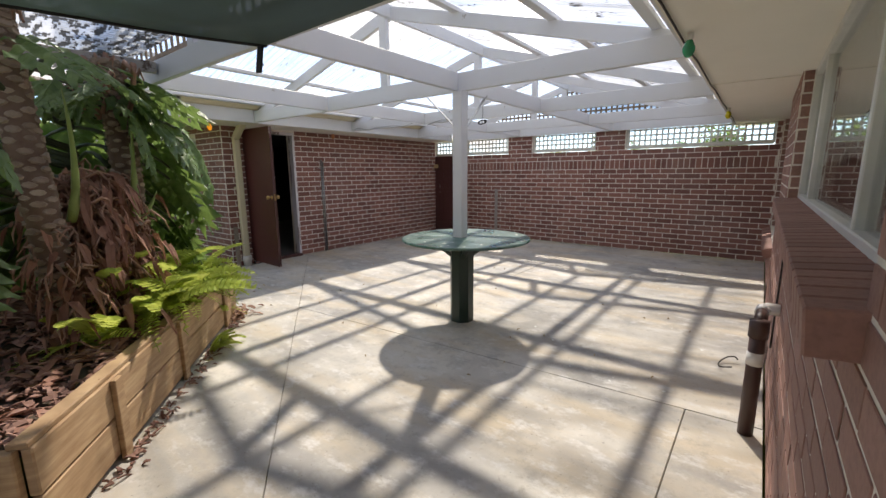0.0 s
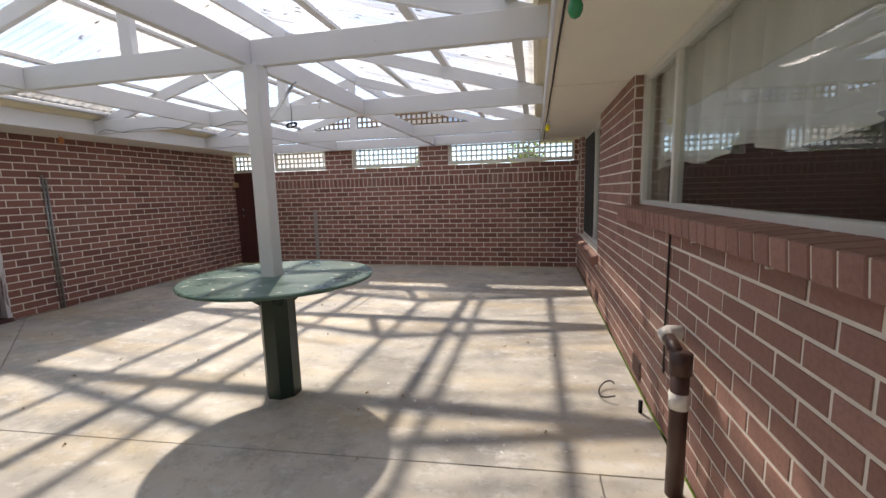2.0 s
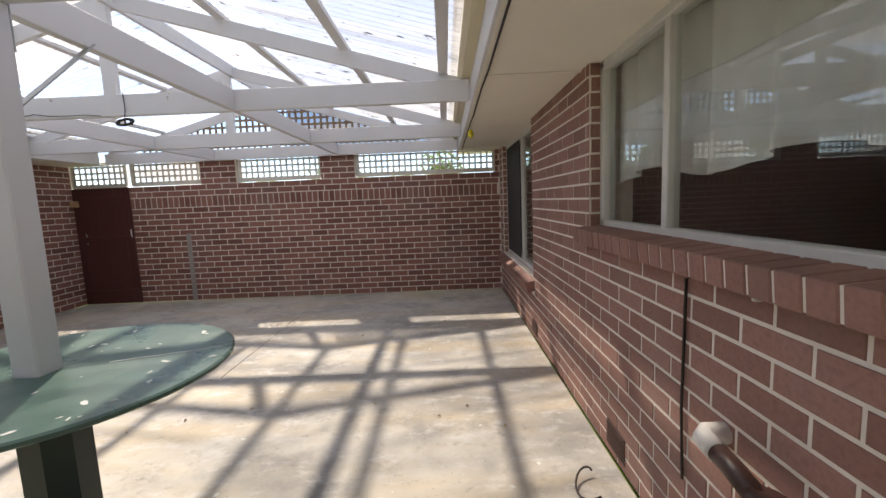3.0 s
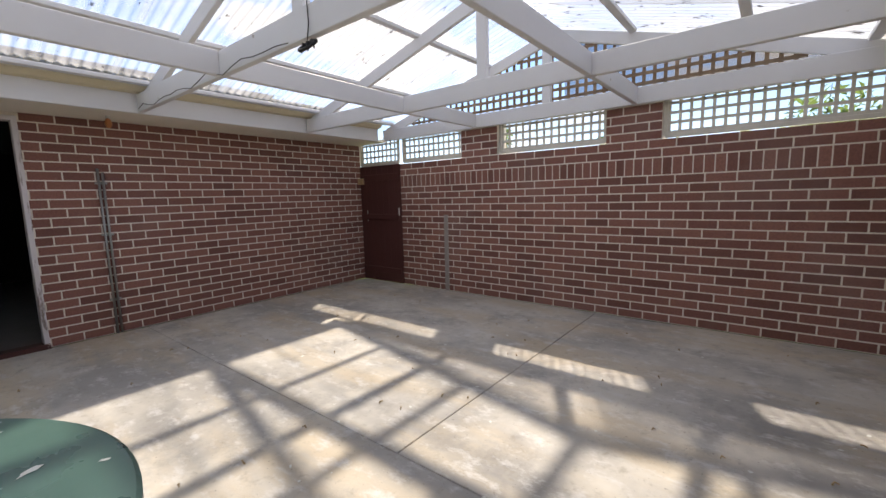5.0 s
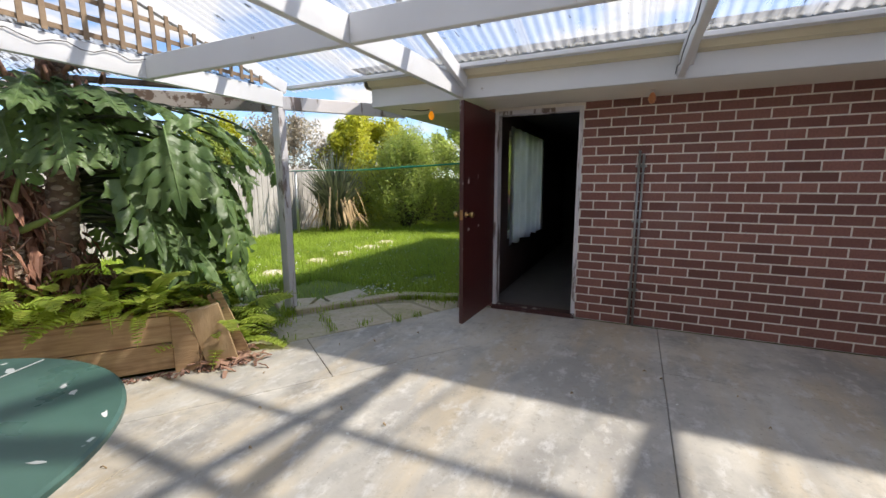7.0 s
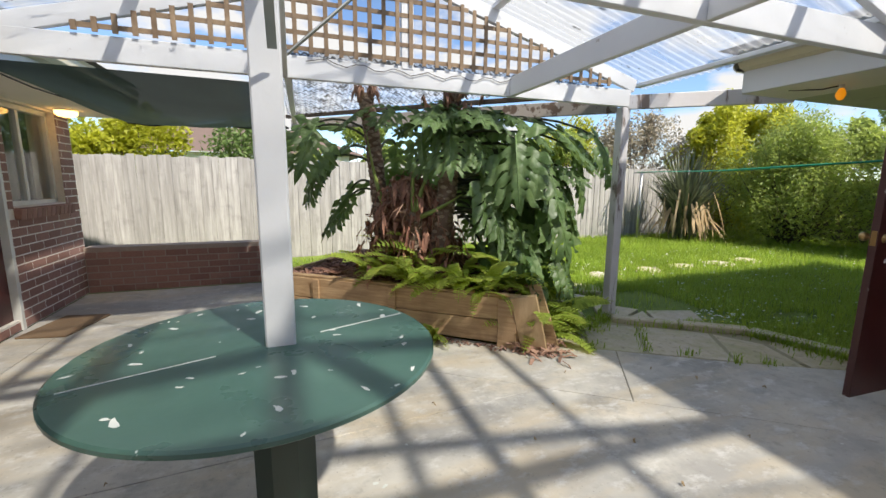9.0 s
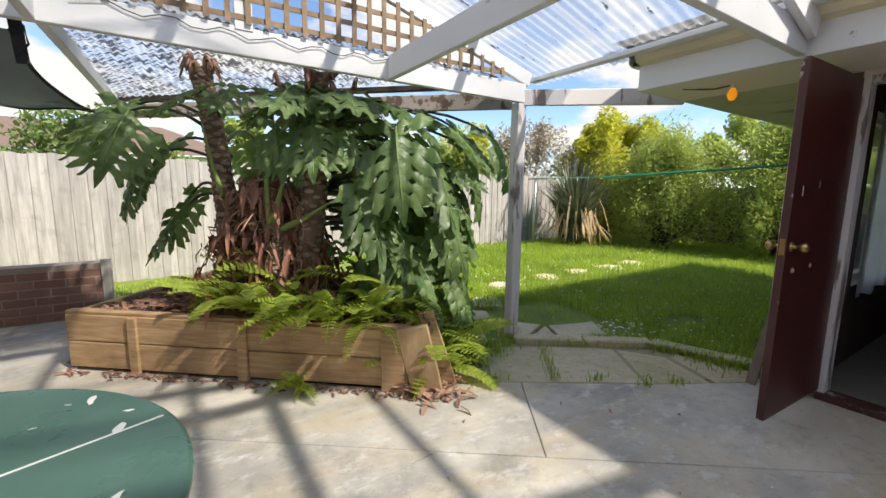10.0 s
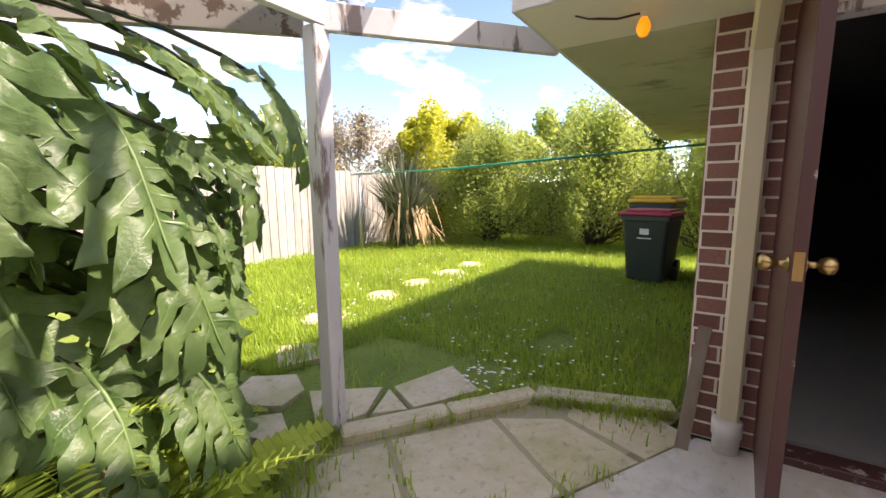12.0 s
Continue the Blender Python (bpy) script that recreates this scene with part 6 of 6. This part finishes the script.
def fence(name, a, b, h, mat, label, board=0.105):
    A, B = Vector((*a, 0)), Vector((*b, 0))
    d = (B - A).normalized()
    t = thing(name, label, "fence", at=tuple(A))
    nrm = Vector((-d.y, d.x, 0))
    x, i = 0.0, 0
    L = (B - A).length
    while x < L:
        p = A + d * x + nrm * (0.012 * (i % 2))
        z = h + R.uniform(-0.02, 0.02)
        part("paling", bar(p + Vector((0, 0, -0.05)), p + d * R.uniform(-0.012, 0.012) + Vector((0, 0, z)), board * R.uniform(0.95, 1.08), 0.016, 0.002, tuple(nrm)), mat, t)
        x += board * 0.93
        i += 1
    for z in (0.35, h - 0.35):
        part("rail", bar(A + nrm * 0.05 + Vector((0, 0, z)), B + nrm * 0.05 + Vector((0, 0, z)), 0.04, 0.07), mat, t)


fence("paling_fence", (3.2, -2.25), (-14.6, -3.75), 1.76, FENCE, "weathered grey timber paling fence")
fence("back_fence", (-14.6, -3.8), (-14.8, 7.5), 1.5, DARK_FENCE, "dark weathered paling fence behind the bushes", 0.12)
t = thing("neighbour_house", "neighbour's pale house with a grey roof behind the fence", "house", at=(-17.5, 7.0, 0))
bm = bmesh.new()
box(bm, (-21, 3.6, 0), (-16.5, 11, 2.5), 0)
part("wall", bm, PVC, t)
bm = bmesh.new()
for quad in (((-15.9, 3.1, 2.5), (-15.9, 11.5, 2.5), (-18.7, 9, 3.9), (-18.7, 5.6, 3.9)), ((-15.9, 3.1, 2.5), (-18.7, 5.6, 3.9), (-21.5, 3.1, 2.5))):
    bm.faces.new([bm.verts.new(v) for v in quad])
part("roof", bm, GALV, t)
t = thing("neighbour_house", "neighbour's tan-roofed house beyond the paling fence", "house", at=(0, -14, 0))
bm = bmesh.new()
box(bm, (-4, -18, 0), (6, -12.5, 2.4), 0)
part("wall", bm, PVC, t)
bm = bmesh.new()
for quad in (((-4.6, -12, 2.4), (6.6, -12, 2.4), (4, -15, 3.6), (-2, -15, 3.6)), ((-4.6, -12, 2.4), (-2, -15, 3.6), (-4.6, -18, 2.4))):
    bm.faces.new([bm.verts.new(v) for v in quad])
part("roof", bm, ROOF_TILE, t)

# ---- bushes, flax ----


def bush(x, y, rx, ry, h, mat, label, count, leaf=0.05, clumps=26, up=0.0, name="bush", z0=0.0):
    t = thing(name, label, "bush", at=(x, y, 0))
    vs, fs, sv, sf = [], [], [], []
    per = int(count * 1.9) // clumps
    for c in range(clumps):
        a, q = R.uniform(0, 6.28), math.sqrt(R.random())
        zz = z0 + (h - z0) * (0.06 + 0.88 * R.random() ** 0.95)
        k = math.sin(math.pi * min(0.97, 0.30 + 0.62 * (zz - z0) / max(0.1, h - z0)))
        cx, cy = x + rx * q * k * math.cos(a), y + ry * q * k * math.sin(a)
        cr = R.uniform(0.20, 0.44) * min(1.4, h / 2.2)
        tv, tf = tube_data([(x + R.gauss(0, 0.1), y + R.gauss(0, 0.1), -0.05), ((x + cx) / 2, (y + cy) / 2, zz * 0.55), (cx, cy, zz + cr)], [0.022, 0.014, 0.004], 4)
        b = len(sv)
        sv += tv
        sf += [tuple(b + i for i in f) for f in tf]
        for _ in range(per):
            d = Vector((R.gauss(0, 1), R.gauss(0, 1), R.gauss(0, 1)))
            d.normalize()
            d *= cr * R.random() ** 0.4
            p = Vector((cx, cy, zz)) + Vector((d.x, d.y, d.z * (1 + up)))
            if up and R.random() < 0.14:
                p.z += R.uniform(0, 0.5) * up
            if p.z < 0.02:
                continue
            m = Euler((R.uniform(-1, 1), R.uniform(-1, 1), R.uniform(0, 6.3))).to_matrix()
            b, l, w = len(vs), leaf * R.uniform(0.7, 1.4), leaf * R.uniform(0.28, 0.5)
            for v in ((-l, 0, 0), (0, -w, 0.006), (l, 0, -0.01), (0, w, 0.006)):
                vs.append(tuple(p + m @ Vector(v)))
            fs.append((b, b + 1, b + 2, b + 3))
    part("crown", pydata("crown", vs, fs, mat), None, t, "", False, "stuff")
    part("stem_frame", pydata("stem_frame", sv, sf, TWIG, True), None, t)


bush(-12.9, -1.0, 1.5, 1.35, 2.65, BUSH, "tall light green bush with feathery upright shoots", 13000, 0.045, 64, 1.0)
bush(-13.3, 1.5, 1.45, 1.4, 2.75, BUSH, "tall light green bush beside the garage", 14000, 0.045, 66, 1.0)
bush(-13.4, 3.8, 1.2, 1.2, 2.5, BUSH, "light green bush half hidden by the garage", 8000, 0.045, 40, 0.9)
bush(-14.6, -3.6, 2.2, 2.2, 3.7, BUSH_Y, "yellow-green shrub in fresh leaf", 15000, 0.08, 60, 0.3)
bush(-17.0, -0.4, 2.6, 2.6, 4.0, BUSH, "olive treetop behind the back fence", 9000, 0.09, 36, 0.3)
bush(-12.6, -5.6, 2.2, 1.5, 3.5, mat_leaf("bare_bush", (0.30, 0.26, 0.19), (0.38, 0.33, 0.25), None, 0.7, 0.2), "bare brownish bush behind the fence corner", 7000, 0.07, 36, 0.4)
bush(-10.0, -5.6, 2.0, 1.2, 3.2, BUSH_Y, "yellow-green hedge behind the long fence", 6000, 0.075, 28, 0.2)
bush(-17.0, 3.0, 1.8, 1.8, 4.0, BUSH_D, "dark treetop beyond the back fence", 6000, 0.09, 26, 0.2)
bush(1.2, -4.4, 1.6, 1.0, 2.7, BUSH_Y, "yellow-green shrub over the paling fence", 5000, 0.07, 24, 0.1)
bush(-0.9, -4.2, 1.3, 1.0, 2.5, BUSH_D, "dark green shrub over the paling fence", 4500, 0.06, 22, 0.1)
bush(-3.4, -4.6, 1.7, 1.0, 2.7, BUSH, "green shrub over the paling fence", 4500, 0.07, 22, 0.1)
bush(-6.5, -4.8, 1.9, 1.0, 2.6, BUSH_D, "green shrub behind the long fence", 4500, 0.07, 22, 0.1)
bush(-9.5, -5.0, 1.9, 1.0, 2.9, BUSH, "olive shrub behind the long fence", 4500, 0.07, 22, 0.1)
for bx in (-4.2, -2.3, -0.4):
    bush(bx, 10.6, 1.1, 0.7, 2.35, BUSH_D, "green shrub glimpsed behind the boundary wall", 2600, 0.06, 18)

t = thing("flax_clump", "dark spiky flax clump with a dry brown skirt", "plant", at=(-10.9, -2.2, 0))
for mat, n_, nm in ((FLAX, 330, "foliage"), (DRY, 110, "dry_skirt")):
    vs, fs = [], []
    for i in range(n_):
        a, h = R.uniform(0, 6.28), R.uniform(1.2, 2.1) if mat is FLAX else R.uniform(0.3, 1.0)
        o = Vector((math.cos(a), math.sin(a), 0))
        s = Vector((-o.y, o.x, 0)) * R.uniform(0.02, 0.035)
        base = Vector((-10.9, -2.2, 0)) + o * R.uniform(0, 0.4)
        if mat is FLAX:
            base.z = R.uniform(0.0, 0.5)
            rch = R.uniform(0.15, 1.0)
            ps = [base + o * rch * q * q + Vector((0, 0, h * (q - 0.28 * q * q * rch))) for q in (0, 0.35, 0.7, 1.0)]
        else:
            base = base + o * R.uniform(0.0, 0.35) + Vector((0, 0, h + R.uniform(0.0, 0.35)))
            ps = [base + o * (0.25 + 0.2 * math.sin(i)) * q + s * 4 * math.sin(i * 1.7) * q + Vector((0, 0, -h * q * (0.6 + 0.4 * q))) for q in (0, 0.35, 0.7, 1.0)]
        k = len(vs)
        for p, w in zip(ps, (0.7, 1.0, 0.8, 0.1)):
            vs += [tuple(p - s * w), tuple(p + s * w)]
        fs += [(k + 2 * q, k + 2 * q + 1, k + 2 * q + 3, k + 2 * q + 2) for q in range(3)]
    part(nm, pydata(nm, vs, fs, mat), None, t, "", False, "stuff")

# ---- clothes line, bins ----
t = thing("clothes_line", "grey steel clothes line post with a green cord", "clothes line", at=(-9.85, -2.6, 0))
part("post", tube("post", [(-9.85, -2.6, -0.05), (-9.85, -2.6, 1.66)], 0.03, GALV, 12), None, t)
part("arm", bar((-9.85, -2.85, 1.64), (-9.85, -2.2, 1.64), 0.035, 0.035), GALV, t)
for q in (-2.75, -2.5, -2.3):
    part("cord", tube("cord", [(-9.85, q, 1.655), (-8.5, q + 3.0, 1.60), (-7.4, 3.85 + q * 0.02, 1.665)], 0.010, ROPE_G, 5), None, t, "green plastic cord")


def wheelie_bin(x, y, lid_mat, label, rz, h=1.0):
    t = thing("wheelie_bin", label, "bin", "wheelie bins", at=(x, y, 0))
    rot = Matrix.Translation((x, y, 0)) @ Matrix.Rotation(rz, 4, "Z")
    bm = bmesh.new()
    rings = []
    for s, z in ((0.20, 0.02), (0.22, 0.05), (0.275, h * 0.86), (0.30, h * 0.87), (0.30, h * 0.93)):
        ring = []
        for cx, cy in ((1, 1), (-1, 1), (-1, -1), (1, -1)):
            for a in (0.0, 0.5, 1.0):
                an = math.atan2(cy, cx) - 0.785 + a * 1.57
                ring.append(bm.verts.new(rot @ Vector((cx * (s - 0.04) + 0.04 * math.cos(an), cy * (s * 1.1 - 0.04) + 0.04 * math.sin(an), z))))
        rings.append(ring)
    for r0, r1 in zip(rings, rings[1:]):
        for i in range(12):
            bm.faces.new((r0[i], r0[(i + 1) % 12], r1[(i + 1) % 12], r1[i]))
    bm.faces.new(rings[0][::-1])
    bm.faces.new(rings[-1])
    body = part("body", bm, BIN_G, t)
    bm = bmesh.new()
    box(bm, (-0.31, -0.345, h * 0.935), (0.31, 0.345, h * 0.985), 0.02, rot)
    box(bm, (-0.24, -0.27, h * 0.98), (0.24, 0.27, h * 1.02), 0.018, rot)
    part("lid", bm, lid_mat, t)
    bm = bmesh.new()
    box(bm, (-0.38, -0.26, h * 0.90), (-0.31, 0.26, h * 0.935), 0.012, rot)
    part("handle", bm, BIN_G, t)
    for s in (-1, 1):
        w = part("wheel", lathe("wheel", [(0.02, -0.025), (0.098, -0.025), (0.10, -0.015), (0.10, 0.015), (0.098, 0.025), (0.02, 0.025)], IRON, 18, tuple(rot @ Vector((-0.19, s * 0.27, 0.10))),
                                 Matrix.Rotation(rz, 4, "Z") @ Matrix.Rotation(radians(90), 4, "X")), None, t)
    bm = bmesh.new()
    box(bm, (0.268, -0.06, h * 0.68), (0.276, 0.06, h * 0.76), 0.002, rot)
    box(bm, (0.262, -0.09, h * 0.62), (0.270, 0.09, h * 0.635), 0.002, rot)
    part("marking", bm, PVC, t, "pale unreadable council mark")


wheelie_bin(-9.75, 3.12, BIN_R, "dark green wheelie bin with a red lid", radians(-12))
wheelie_bin(-10.5, 3.10, BIN_Y, "dark green wheelie bin with a yellow lid", radians(-12), 1.16)
chips("yard_specks", 70, lambda: Vector((R.uniform(-4.8, 0.4), R.uniform(2.8, 8.4), 0.003)), 0.010, DRY, "scattered dry leaf bits on the concrete")

vs, fs = [], []
for i in range(90):
    x, y, d = R.uniform(-4.6, 0.3), R.uniform(3.2, 8.3), R.uniform(0.003, 0.013)
    k, turn0 = len(vs), R.uniform(0, 6.28)
    for q in range(7):
        a, rr = q * 0.898, d * R.uniform(0.5, 1.3)
        u, w = rr * math.cos(a) * 1.6, rr * math.sin(a)
        vs.append((x + u * math.cos(turn0) - w * math.sin(turn0), y + u * math.sin(turn0) + w * math.cos(turn0), 0.0012))
    fs.append(tuple(range(k, k + 7)))
tagged(new("paint_spots", pydata("paint_spots", vs, fs, CHIP)), "white paint splashes dried on the concrete", "paint spots", "", "stuff")

# ---- brick facing ----
hh = [(HE - w[1], HE - w[0], w[2], w[3]) for w in (W1, W2, W3, DH)]
hh += [(HE - W1[1] - 0.10, HE - W1[0] + 0.03, 1.10, 1.18), (HE - W2[1] - 0.06, HE - W2[0] + 0.06, 0.47, 0.6), (HE - W3[1] - 0.06, HE - W3[0] + 0.06, 1.0, 1.12)]
lay_bricks(hwall, (HX, HE, 0), (0, -1, 0), (-1, 0, 0), HE - HS, 0, 2.11, hh, BRICK_H, HE - 4.2)
lay_bricks(gwall, (GX, GS, 0), (0, 1, 0), (1, 0, 0), 4.99, 0, 2.11, [door_hole], BRICK_G, 2.6)
lay_bricks(gsouth, (GX, GS, 0), (-1, 0, 0), (0, -1, 0), 5.3, 0, 2.11, [(0.83, 2.68, 0.64, 1.98)], BRICK_G, 0.0, 120)
lay_bricks(fwall, (FX0, WY, 0), (1, 0, 0), (0, -1, 0), FL - 0.23, 0, 2.15, holes, BRICK_G, 2.5, 300, (1.436, 1.605))
lay_bricks(lwall, (0.68, -0.55, 0), (-1, 0, 0), (0, 1, 0), 2.2, 0, 0.51, [], BRICK_H, 1.1, 120)
# reveals of the windows nearest the path
for y, z0, z1, d in ((W1[1], 1.18, 2.1, -1), (W2[1], 0.6, 2.1, -1), (W2[0], 0.6, 2.1, 1)):
    lay_bricks(hwall, (HX, y, z0 - (z0 % COURSE)), (1, 0, 0), (0, d, 0), 0.068, 0, z1 - z0 + (z0 % COURSE), [], BRICK_H, 0, 0)
